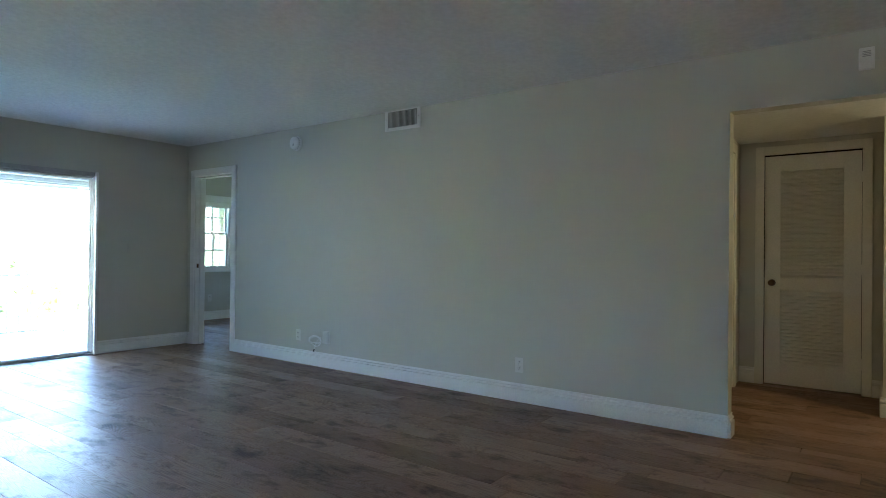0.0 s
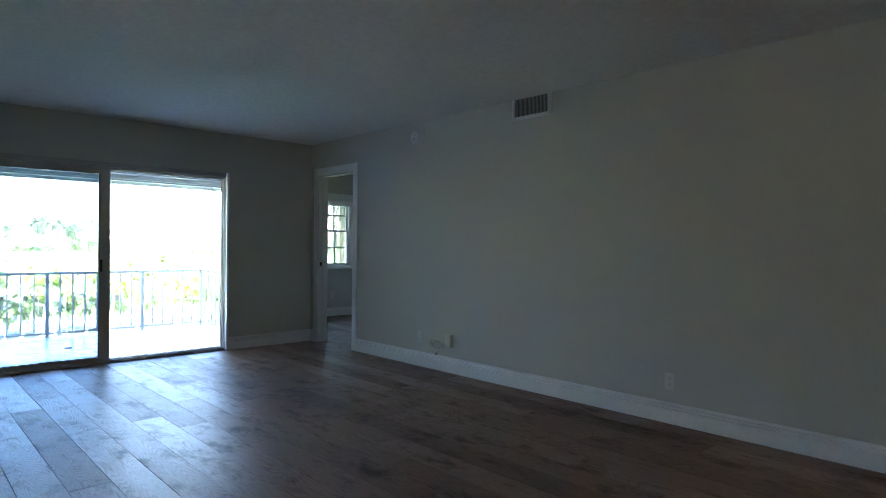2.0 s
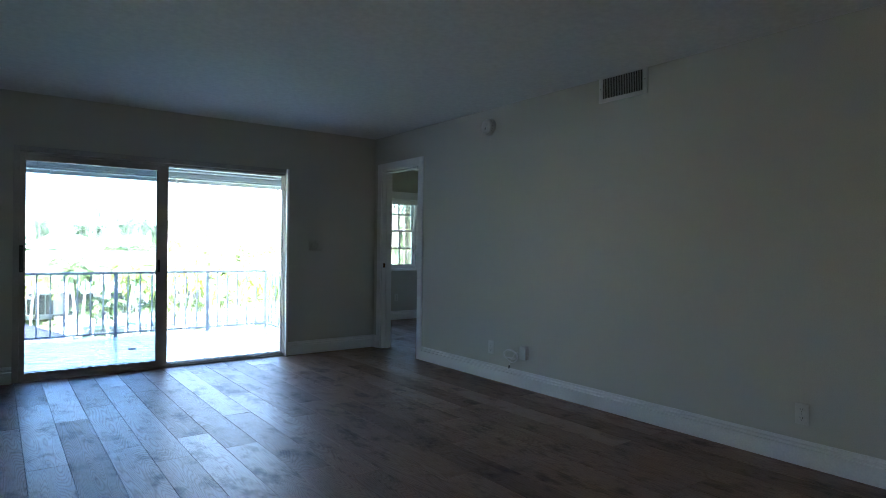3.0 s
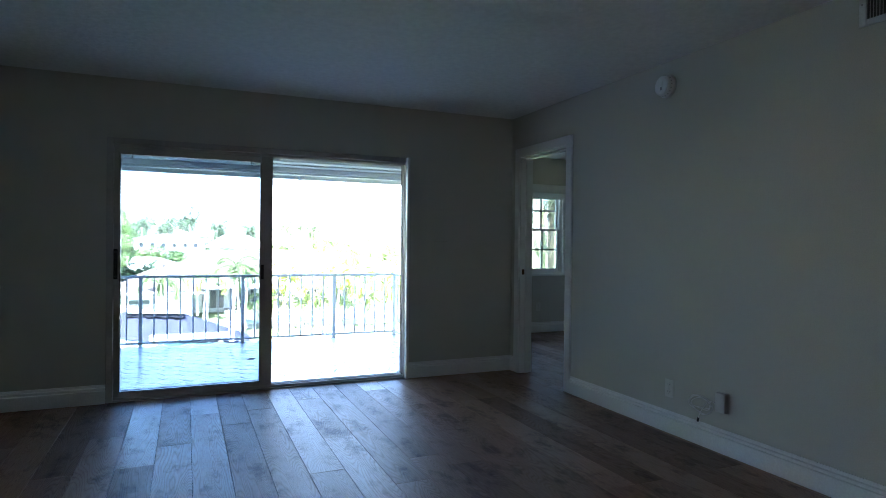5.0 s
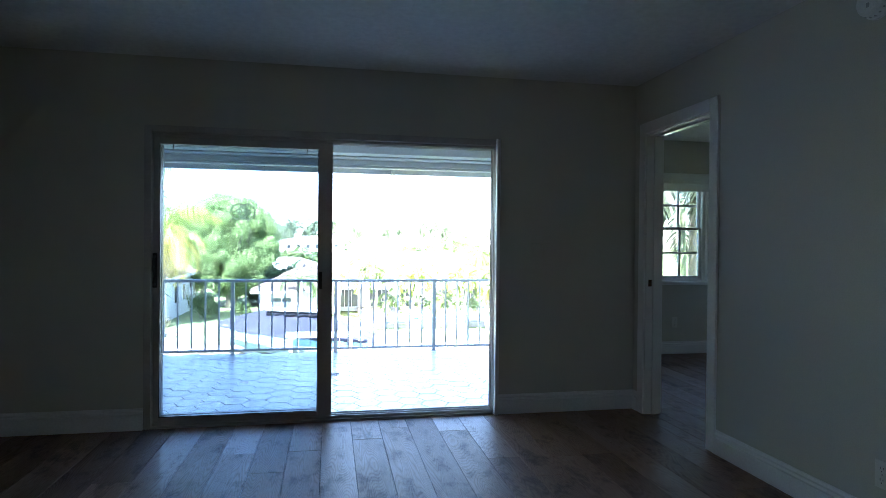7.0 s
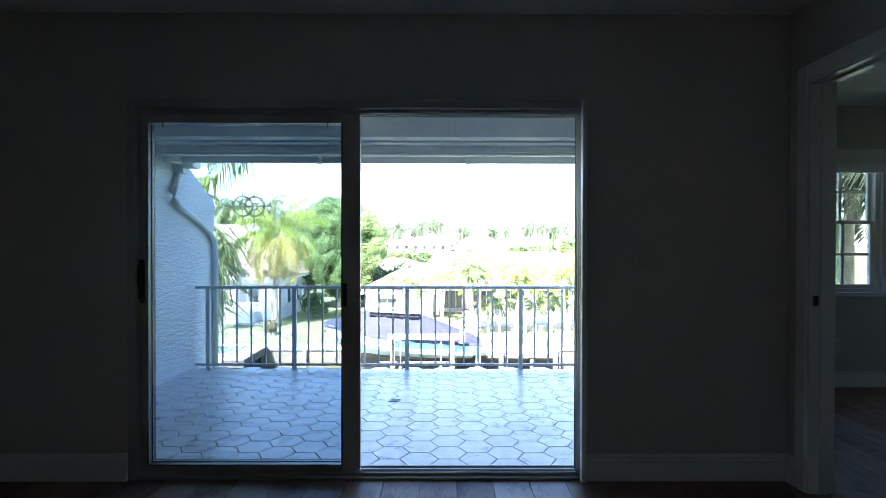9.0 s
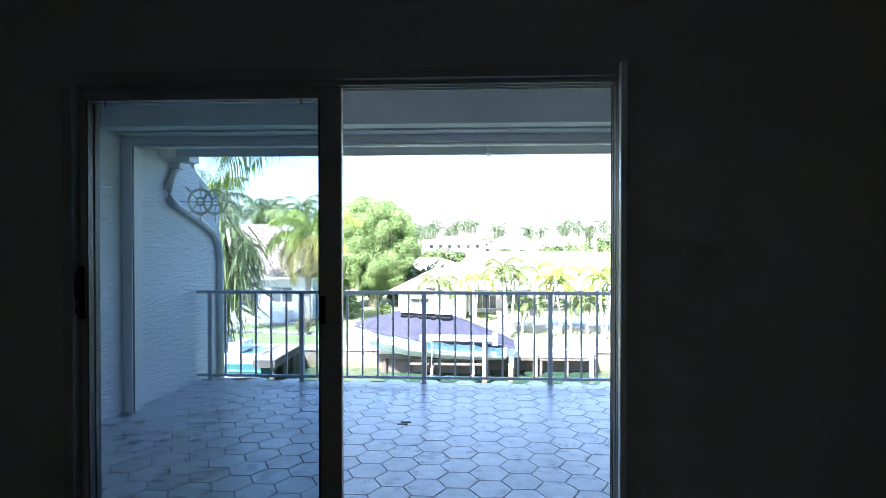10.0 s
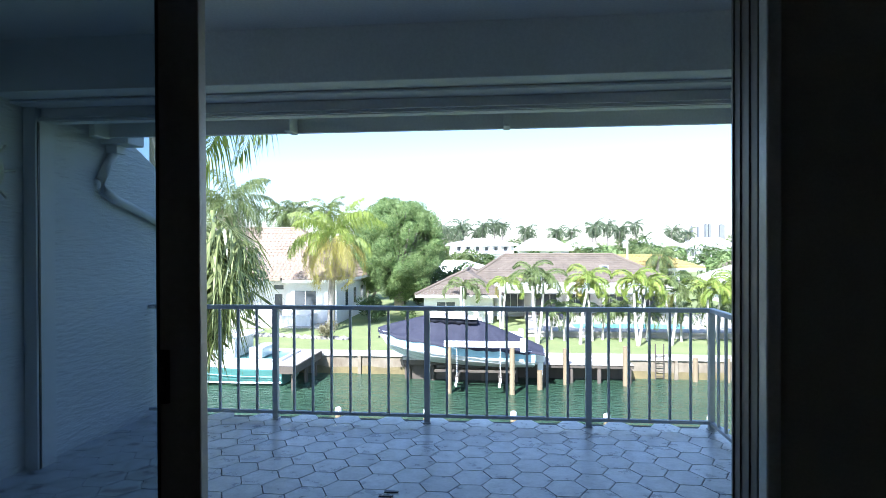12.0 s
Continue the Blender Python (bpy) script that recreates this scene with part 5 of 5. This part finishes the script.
for i in range(9):
    palm("distant palm above the rooftops", -16 + 7.5 * i + rt.uniform(-2, 2), 140 + rt.uniform(-6, 14), 9.6 + rt.uniform(-1, 1.4), 2.9, 20, 20, PALMX, BARK, None, 0, (rt.uniform(-0.6, 0.6), 0), 0.2, seed=500 + i, droop=1.9, lo=-45, group="distant palms", leaf_len=0.32, wide=0.05, hang=(0.4, 0.9))


# ---- houses ----
def hip_roof(house, x0, x1, y0, y1, ze, zr, rx0, rx1, ry, material, rows=0.38, cols=0.36, label="", hump_h=0.085):
    """Four roof planes laid with overlapping courses of tiles, and ridge caps."""
    def plane(a, b, c, d, name):
        a, b, c, d = map(Vector, (a, b, c, d))
        lenr = ((d + c) / 2 - (a + b) / 2).length
        k = max(2, int(lenr / rows))
        nrm = (b - a).cross(d - a).normalized()
        if nrm.z < 0:
            nrm = -nrm
        V, F = [], []
        for i in range(k):
            u0, u1 = i / k, min(1.0, (i + 1.12) / k)
            l0, r0, l1, r1 = a.lerp(d, u0), b.lerp(c, u0), a.lerp(d, u1), b.lerp(c, u1)
            m = max(1, int((r0 - l0).length / cols))
            for j in range(m):
                p0, p1 = l0.lerp(r0, j / m), l0.lerp(r0, (j + 0.97) / m)
                q0, q1 = l1.lerp(r1, j / m), l1.lerp(r1, (j + 0.97) / m)
                hump = (p0 + p1) / 2 + nrm * hump_h, (q0 + q1) / 2 + nrm * hump_h * 0.4
                s = len(V)
                V += [p0 + nrm * 0.03, hump[0], p1 + nrm * 0.03, q1, hump[1], q0, p0 - nrm * 0.02, p1 - nrm * 0.02]
                F += [(s, s + 1, s + 4, s + 5), (s + 1, s + 2, s + 3, s + 4), (s + 6, s + 7, s + 2, s + 1, s)]
        return V, F
    A, B, C, D = (x0, y0, ze), (x1, y0, ze), (x1, y1, ze), (x0, y1, ze)
    R0, R1 = (rx0, ry[0], zr), (rx1, ry[1], zr)
    along_x = ry[0] == ry[1]
    for nm, q in (("front", (A, B, R1 if along_x else R0, R0)), ("right", (B, C, R1, R1 if along_x else R0)), ("back", (C, D, R0 if along_x else R1, R1)), ("left", (D, A, R0, R0 if along_x else R1))):
        V, F = plane(*q, nm)
        raw("roof_slope", V, F, material, house, label, kind="stuff")
    for a, b in ((A, R0), (B, R1), (C, R1), (D, R0), (R0, R1)):
        if (Vector(b) - Vector(a)).length > 0.1:
            part("ridge_cap", tube(bmesh.new(), Vector(a) + Vector((0, 0, 0.03)), Vector(b) + Vector((0, 0, 0.03)), 0.13, 0.13, 8), material, house)
    e = 0.06
    part("fascia", boxes((x0, y0, ze - 0.22, x1, y0 + e, ze), (x0, y1 - e, ze - 0.22, x1, y1, ze), (x0, y0 + e, ze - 0.22, x0 + e, y1 - e, ze), (x1 - e, y0 + e, ze - 0.22, x1, y1 - e, ze), (x0 + e, y0 + e, ze - 0.14, x1 - e, y1 - e, ze - 0.10)), HOUSEW, house, "white fascia and soffit")


def house_window(house, x0, x1, y, z0, z1, bars=2):
    """A window in a wall that faces -y: frame, glass, bars and sill."""
    fr = part("window", boxes((x0, y - 0.05, z0, x0 + 0.07, y + 0.02, z1), (x1 - 0.07, y - 0.05, z0, x1, y + 0.02, z1), (x0 + 0.07, y - 0.05, z1 - 0.07, x1 - 0.07, y + 0.02, z1), (x0 + 0.07, y - 0.05, z0, x1 - 0.07, y + 0.02, z0 + 0.07)), HOUSEW, house)
    part("pane", boxes((x0 + 0.07, y - 0.015, z0 + 0.07, x1 - 0.07, y + 0.015, z1 - 0.07)), DGLASS, fr, "dark glass")
    for k in range(1, bars):
        xx = x0 + (x1 - x0) * k / bars
        part("bar", boxes((xx - 0.03, y - 0.045, z0 + 0.07, xx + 0.03, y - 0.016, z1 - 0.07)), HOUSEW, fr)
    part("sill", boxes((x0 - 0.08, y - 0.12, z0 - 0.08, x1 + 0.08, y - 0.001, z0)), HOUSEW, fr)


tile_house = thing("house", "white house with pale terracotta tile roof", "house")
part("wall", boxes((-30, 46.6, GZ - 0.2, -14.8, 55.4, -1.5), (-18.9, 45.2, GZ - 0.2, -14.8, 46.6, -1.5)), HOUSEW, tile_house)
hip_roof(tile_house, -31, -14.0, 44.4, 56.2, -1.45, 2.75, -26.5, -19.6, (50.2, 50.2), TERRA, label="pale terracotta tile slope")
part("recess_roof", boxes((-24.5, 44.0, -1.5, -19.0, 46.6, -1.3)), TERRA, tile_house)
house_window(tile_house, -18.3, -16.4, 45.2, -3.6, -2.3, 2)
house_window(tile_house, -20.5, -19.7, 46.6, -5.0, -2.7, 1)
house_window(tile_house, -20.6, -19.6, 46.6, -2.45, -1.95, 1)
house_window(tile_house, -23.6, -22.2, 46.6, -4.0, -2.5, 2)
for y in (47.6, 50.4, 53.0):
    w = part("window", boxes((-14.82, y, -3.9, -14.74, y + 0.07, -2.4), (-14.82, y + 1.1, -3.9, -14.74, y + 1.17, -2.4), (-14.82, y + 0.07, -2.47, -14.74, y + 1.1, -2.4), (-14.82, y + 0.07, -3.9, -14.74, y + 1.1, -3.83)), HOUSEW, tile_house)
    part("pane", boxes((-14.81, y + 0.07, -3.83, -14.78, y + 1.1, -2.47)), DGLASS, w, "dark glass")
patio = thing("patio", "white paved patio with low wall and steps", "patio")
part("slab", boxes((-24, 42.8, GZ - 0.1, -14.8, 46.6, GZ + 0.14), bevel=0.02), CONC, patio)
part("low_wall", boxes((-18.7, 43.2, GZ + 0.14, -16.6, 43.5, GZ + 0.95), (-16.6, 43.2, GZ + 0.14, -16.3, 45.0, GZ + 0.95), bevel=0.03), HOUSEW, patio)
chair = thing("patio_chair", "white patio chair on the paved patio", "chair", pose(-20.2, 44.6, GZ + 0.14, 0, 0, 20), "patio chairs")
local_part("seat", boxes((-0.25, -0.25, 0.40, 0.25, 0.25, 0.44), bevel=0.01), GEL, chair)
local_part("backrest", boxes((-0.25, 0.22, 0.44, 0.25, 0.26, 0.9), bevel=0.01), GEL, chair)
for sx in (-0.22, 0.22):
    for sy in (-0.22, 0.22):
        local_part("leg", boxes((sx - 0.02, sy - 0.02, 0, sx + 0.02, sy + 0.02, 0.40)), GEL, chair)
copy_thing(chair, pose(-21.6, 44.5, GZ + 0.14, 0, 0, -25))
rk = bmesh.new()
rs = random.Random(8)
for k in range(240):
    x = -22 + 10 * rs.random()
    y = 38.6 + 0.5 * math.sin(x * 0.6) + rs.uniform(-0.35, 0.35)
    s = rs.uniform(0.08, 0.2)
    bmesh.ops.create_icosphere(rk, subdivisions=1, radius=s, matrix=Matrix.Translation((x, y, GZ + s * 0.5)) @ Matrix.Rotation(rs.uniform(0, 6), 4, "Z") @ Matrix.Diagonal((1.2, 0.9, 0.75, 1)))
tagged(new("rock_border", finish("rock_border", rk, STONE)), "row of grey stones bordering the lawn", "rocks", kind="stuff")

pool_house = thing("house", "white house with brown tiled hip roofs and porch", "house")
part("wall", boxes((-8.0, 46.8, GZ - 0.2, -2.4, 56, -2.78), (-2.4, 51.5, GZ - 0.2, 12.4, 58, -2.75)), HOUSEW, pool_house)
hip_roof(pool_house, -8.6, -1.5, 46.0, 60.0, -2.72, -0.95, -4.8, -4.79, (50.2, 56.0), SHINGLE, 0.42, 0.33, "brown tile slope", 0.04)
hip_roof(pool_house, -5.2, 13.4, 50.6, 61.5, -2.1, 0.30, -1.4, 8.6, (55.8, 55.8), SHINGLE, 0.42, 0.33, "brown tile slope", 0.04)
part("porch_roof", boxes((-2.2, 47.2, -2.62, 13.0, 51.0, -2.02), bevel=0.03), HOUSEW, pool_house, "flat white porch roof")
for x in (-2.0, 0.8, 3.6, 6.4, 9.2, 12.0):
    part("porch_post", boxes((x - 0.09, 47.35, GZ + 0.3, x + 0.09, 47.55, -2.62), bevel=0.01), HOUSEW, pool_house)
for x0, x1 in ((-1.6, 0.3), (1.2, 3.1), (4.0, 6.0), (6.9, 8.8), (9.6, 11.6)):
    house_window(pool_house, x0, x1, 51.5, -4.7, -3.0, 3)
house_window(pool_house, -7.0, -5.4, 46.8, -4.2, -3.3, 2)
sk = part("skylight", boxes((7.05, 53.05, -1.00, 7.75, 53.9, -0.62), bevel=0.03), HOUSEW, pool_house, "roof skylight")
part("pane", boxes((7.13, 53.02, -0.93, 7.67, 53.049, -0.68)), DGLASS, sk)
bm = bmesh.new()
bmesh.ops.create_uvsphere(bm, u_segments=14, v_segments=8, radius=0.36, matrix=Matrix.Translation((1.6, 51.2, -1.55)) @ Matrix.Rotation(radians(60), 4, "X") @ Matrix.Diagonal((1, 1, 0.25, 1)))
tube(bm, (1.6, 51.3, -2.2), (1.6, 51.3, -1.6), 0.03, seg=6)
part("satellite_dish", bm, GEL, pool_house, "white satellite dish", smooth=True)
terrace = thing("pool_terrace", "pale paved terrace with a turquoise pool", "terrace")
part("paving", boxes((0.2, 40.2, GZ - 0.2, 18, 42.0, GZ + 0.42), (0.2, 45.0, GZ - 0.2, 18, 51.5, GZ + 0.42), (0.2, 42.0, GZ - 0.2, 3.5, 45.0, GZ + 0.42), (11.5, 42.0, GZ - 0.2, 18, 45.0, GZ + 0.42)), CONC, terrace)
part("pool_surface", boxes((3.5, 42.0, GZ, 11.5, 45.0, GZ + 0.36)), POOL, terrace, "turquoise pool water")
part("retaining_wall", boxes((0.0, 40.0, GZ - 0.2, 18, 40.2, GZ + 0.30), bevel=0.02), STONE, terrace)
part("coping", boxes((-0.05, 39.92, GZ + 0.30, 18, 40.32, GZ + 0.45), bevel=0.02), STONE, terrace)
for i, x in enumerate((3.0, 6.6, 10.2, 12.0)):
    pot = thing("flower_pot", "dark blue glazed pot on the terrace", "flower pot", pose(x, 46.4, GZ + 0.42), "terrace pots")
    bm = bmesh.new()
    tube(bm, (0, 0, 0), (0, 0, 0.45), 0.18, 0.28, 14)
    tube(bm, (0, 0, 0.45), (0, 0, 0.52), 0.30, 0.30, 14)
    local_part("pot", bm, NAVY, pot)
    V, F = leaves(random.Random(60 + i), [((0, 0, 0.75), 0.3)], 60, 0.12)
    raw("leaves", V, F, BUSH, pot)

ochre = thing("house", "white house with ochre tiled roof", "house")
part("wall", boxes((13, 76, GZ - 0.2, 20.4, 84, -1.8)), HOUSEW, ochre)
hip_roof(ochre, 11.5, 23.2, 75, 85, -1.75, -0.2, 13.5, 18.8, (79, 79), YROOF, 0.5, 0.5, "ochre tile slope")
house_window(ochre, 18.1, 19.6, 76, -3.1, -2.1, 2)
house_window(ochre, 14.6, 16.0, 76, -3.1, -2.1, 2)

villa = thing("house", "large white two-storey villa with columns", "house")
part("wall", boxes((-12.5, 121, GZ - 0.2, 0.6, 131, 1.2)), HOUSEW, villa)
hip_roof(villa, -13.3, 1.4, 120, 132, 1.3, 2.4, -8, -4, (126, 126), WROOF, 0.8, 0.8, "pale roof slope")
for k in range(7):
    part("column", boxes((-11.8 + k * 1.9, 120.2, GZ, -11.5 + k * 1.9, 120.5, 1.2)), HOUSEW, villa)
    if k < 6:
        house_window(villa, -11.0 + k * 1.9, -10.2 + k * 1.9, 121, -0.1, 0.9, 1)
part("balcony_slab", boxes((-12.5, 120.0, -0.6, 0.6, 121, -0.4)), HOUSEW, villa)
for lab, x0, x1, y, ze, zr, wl_ in (("white house with pale hip roof", 0.6, 11.0, 108, 0.3, 2.3, 1), ("white house with pale hip roof", 11.5, 19.0, 130, 0.6, 2.6, 0), ("white house with pale hip roof", 28, 37, 132, 0.8, 3.2, 1), ("grey-roofed house among the trees", 30, 40, 82, -2.2, -0.3, 0), ("white house with low pale roof", 21, 31, 62, -2.6, -0.9, 1), ("long white house with pale roof", -12.0, -3.0, 68, -1.9, -0.8, 1), ("white house with pale hip roof", 40, 52, 140, 0.4, 2.6, 0)):
    hs = thing("house", lab, "house")
    part("wall", boxes((x0 + 0.7, y + 0.8, GZ - 0.2, x1 - 0.7, y + 8, ze)), HOUSEW, hs)
    hip_roof(hs, x0, x1, y, y + 9, ze + 0.05, zr, x0 + 3.0, x1 - 3.0, (y + 4.5, y + 4.5), WROOF if "grey" not in lab else SHINGLE, 0.7, 0.7, "roof slope")
    for k in range(3):
        wx = x0 + 1.5 + k * (x1 - x0 - 3) / 3
        house_window(hs, wx, wx + 1.2, y + 0.8, ze - 2.0, ze - 0.8, 2)
TOWERM = mat("grey_tower_cladding", (0.21, 0.22, 0.24), (0.17, 0.18, 0.20), 0.6, 0.2, 2, 0.1, 0.02)
for i, (x, w, z1) in enumerate(((272, 2, 27), (281, 2, 26), (292, 3, 30), (297, 3, 30), (314, 7, 29), (264, 3, 20))):
    tw = thing("tower_block", "hazy distant high-rise tower", "building", pose(x, 900, GZ), "skyline towers")
    local_part("body", boxes((-w / 2, -3, 0, w / 2, 3, z1 - GZ), bevel=0.2), TOWERM, tw)
    local_part("roof_plant", boxes((-w / 4, -1.5, z1 - GZ, w / 4, 1.5, z1 - GZ + 1.2)), TOWERM, tw)
pole = thing("utility_pole", "grey utility pole with a transformer", "utility pole", pose(13.2, 72, GZ))
bm = bmesh.new()
tube(bm, (0, 0, 0), (0, 0, 7.6), 0.16, 0.11, 10)
local_part("shaft", bm, BARKW, pole)
bm = bmesh.new()
tube(bm, (-0.3, 0, 5.9), (-0.3, 0, 6.8), 0.22, 0.22, 12)
local_part("transformer", bm, RAILM, pole)

# ---- floor pieces ----
PW, SEAM = 0.190, -2.515
# end joints of the rows in front of the sliding door, counted from the seam
JOINTS = {-3: (1.195, 2.29), -2: (0.573, 2.628), -1: (0.888, 2.27), 0: (0.575, 2.61), 1: (1.945, 3.215), 2: (0.417, 1.40, 3.41), 3: (0.212, 2.24), 4: (1.92,), 5: (0.331, 2.1), 6: (0.872, 1.535, 3.3), 7: (1.163, 2.9)}
under = solid("floor", boxes((-7.6, -9.0, -0.06, 0.06, 0.0, -0.012)), UNDER, "brown oak plank floor with worn, wire-brushed grain", "floor")
under_hall = solid("floor_hall", boxes((0.06, -9.0, -0.06, HX + 0.14, -5.93, -0.012)), UNDER, "brown oak plank floor of the hall", "floor")
under_bed = solid("floor_bedroom", boxes((0.06, BY0, -0.06, BX1, BY1, -0.012)), UNDER, "brown oak plank floor of the bedroom", "floor")
plank_meshes = {}


def plank(parent, x0, x1, y0, y1):
    w, ln = round(x1 - x0, 3), round(y1 - y0, 3)
    if w < 0.02 or ln < 0.02:
        return
    if (w, ln) not in plank_meshes:
        bm = bmesh.new()
        g, h = 0.0013, 0.0004
        a = [(g, g), (w - g, g), (w - g, ln - g), (g, ln - g)]
        b = [(g + h, g + h), (w - g - h, g + h), (w - g - h, ln - g - h), (g + h, ln - g - h)]
        lo = [bm.verts.new((x, y, -0.012)) for x, y in a]
        mi = [bm.verts.new((x, y, -0.0006)) for x, y in a]
        to = [bm.verts.new((x, y, 0.0)) for x, y in b]
        for r, s in ((lo, mi), (mi, to)):
            for i in range(4):
                bm.faces.new((r[i], r[(i + 1) % 4], s[(i + 1) % 4], s[i]))
        bm.faces.new(to)
        plank_meshes[(w, ln)] = finish("plank", bm, WOODF)
    o = new("plank", plank_meshes[(w, ln)])
    o.parent = parent
    o.matrix_basis = pose(x0, y0, rnd.uniform(-0.0004, 0.0002), rnd.uniform(-0.02, 0.02), rnd.uniform(-0.12, 0.12))


rnd = random.Random(11)


def lay(parent, xa, xb, ya, yb, first=SEAM):
    k = math.floor((xa - first) / PW)
    while first + k * PW < xb:
        x0, x1 = max(xa, first + k * PW), min(xb, first + (k + 1) * PW)
        y = yb
        ln = rnd.choice((0.3, 0.6, 0.9, 1.2, 1.5, 1.8))
        for j in JOINTS.get(k, ()) if parent is under else ():
            plank(parent, x0, x1, -j, y)
            y, ln = -j, 1.8
        while y > ya:
            plank(parent, x0, x1, max(ya, y - ln), y)
            y -= ln
            ln = rnd.choice((1.2, 1.5, 1.8, 1.8))
        k += 1


lay(under, XL, 0.06, -9.0, 0.0)
lay(under, -7.6, XL, -9.0, -4.6)
lay(under_hall, 0.06, HX + 0.12, -9.0, -5.93)
lay(under_bed, 0.06, BX1, BY0, BY1)

# balcony tiles, flat sides along the wall
bed = solid("floor_balcony", extrude_profile(bmesh.new(), [(0.13, -0.40), (3.64, -0.40), (3.64, deck(3.64) - 0.009), (0.13, deck(0.13) - 0.009)], (BWX, 0, 0), (0.07, 0, 0), side=(0, 1, 0)), GROUT, "grey-white hexagonal tiles with dark joints", "balcony floor")
S, ROW = 0.1205, 0.2437      # side of a tile, and the pitch of the rows
TALL = ROW / (math.sqrt(3) * S)
hexes = {}


def hex_mesh(clip):
    key = clip
    if key not in hexes:
        bm = bmesh.new()
        s = S - 0.0026
        pts = [(s * math.cos(i * math.pi / 3), TALL * s * math.sin(i * math.pi / 3)) for i in range(6)]
        lo = [bm.verts.new((x, y, -0.014)) for x, y in pts]
        mi = [bm.verts.new((x, y, -0.003)) for x, y in pts]
        to = [bm.verts.new((x * 0.982, y * 0.982, 0)) for x, y in pts]
        for r, t in ((lo, mi), (mi, to)):
            for i in range(6):
                bm.faces.new((r[i], r[(i + 1) % 6], t[(i + 1) % 6], t[i]))
        bm.faces.new(to)
        hexes[key] = finish("tile", bm, HEXM)
    return hexes[key]


cells = []
for c in range(-2, 32):
    for r in range(-2, 20):
        x = -1.425 - 18 * 1.5 * S + c * 1.5 * S
        y = 2.10 - 8 * ROW + (r + 0.5 * (c % 2)) * ROW
        if BWX - 0.12 <= x <= 0.1 and 0.10 <= y <= 3.60:
            cells.append((x, y))
near = sorted(cells, key=lambda p: abs(p[0] + 2.0))[:300]
chosen = set(near)
me = hex_mesh(0)
for x, y in near:
    o = new("tile", me)
    o.parent = bed
    o.matrix_basis = pose(x, y, deck(y) + rnd.uniform(-0.0008, 0.0008), math.degrees(-0.029), 0, 0)
bm = bmesh.new()
for x, y in cells:
    if (x, y) in chosen:
        continue
    ring = [(x + (S - 0.0026) * math.cos(i * math.pi / 3), y + TALL * (S - 0.0026) * math.sin(i * math.pi / 3)) for i in range(6)]
    lo = [bm.verts.new((a, b, deck(b) - 0.014)) for a, b in ring]
    to = [bm.verts.new((a, b, deck(b))) for a, b in ring]
    for i in range(6):
        bm.faces.new((lo[i], lo[(i + 1) % 6], to[(i + 1) % 6], to[i]))
    bm.faces.new(to)
part("tile", bm, HEXM, bed, kind="stuff")
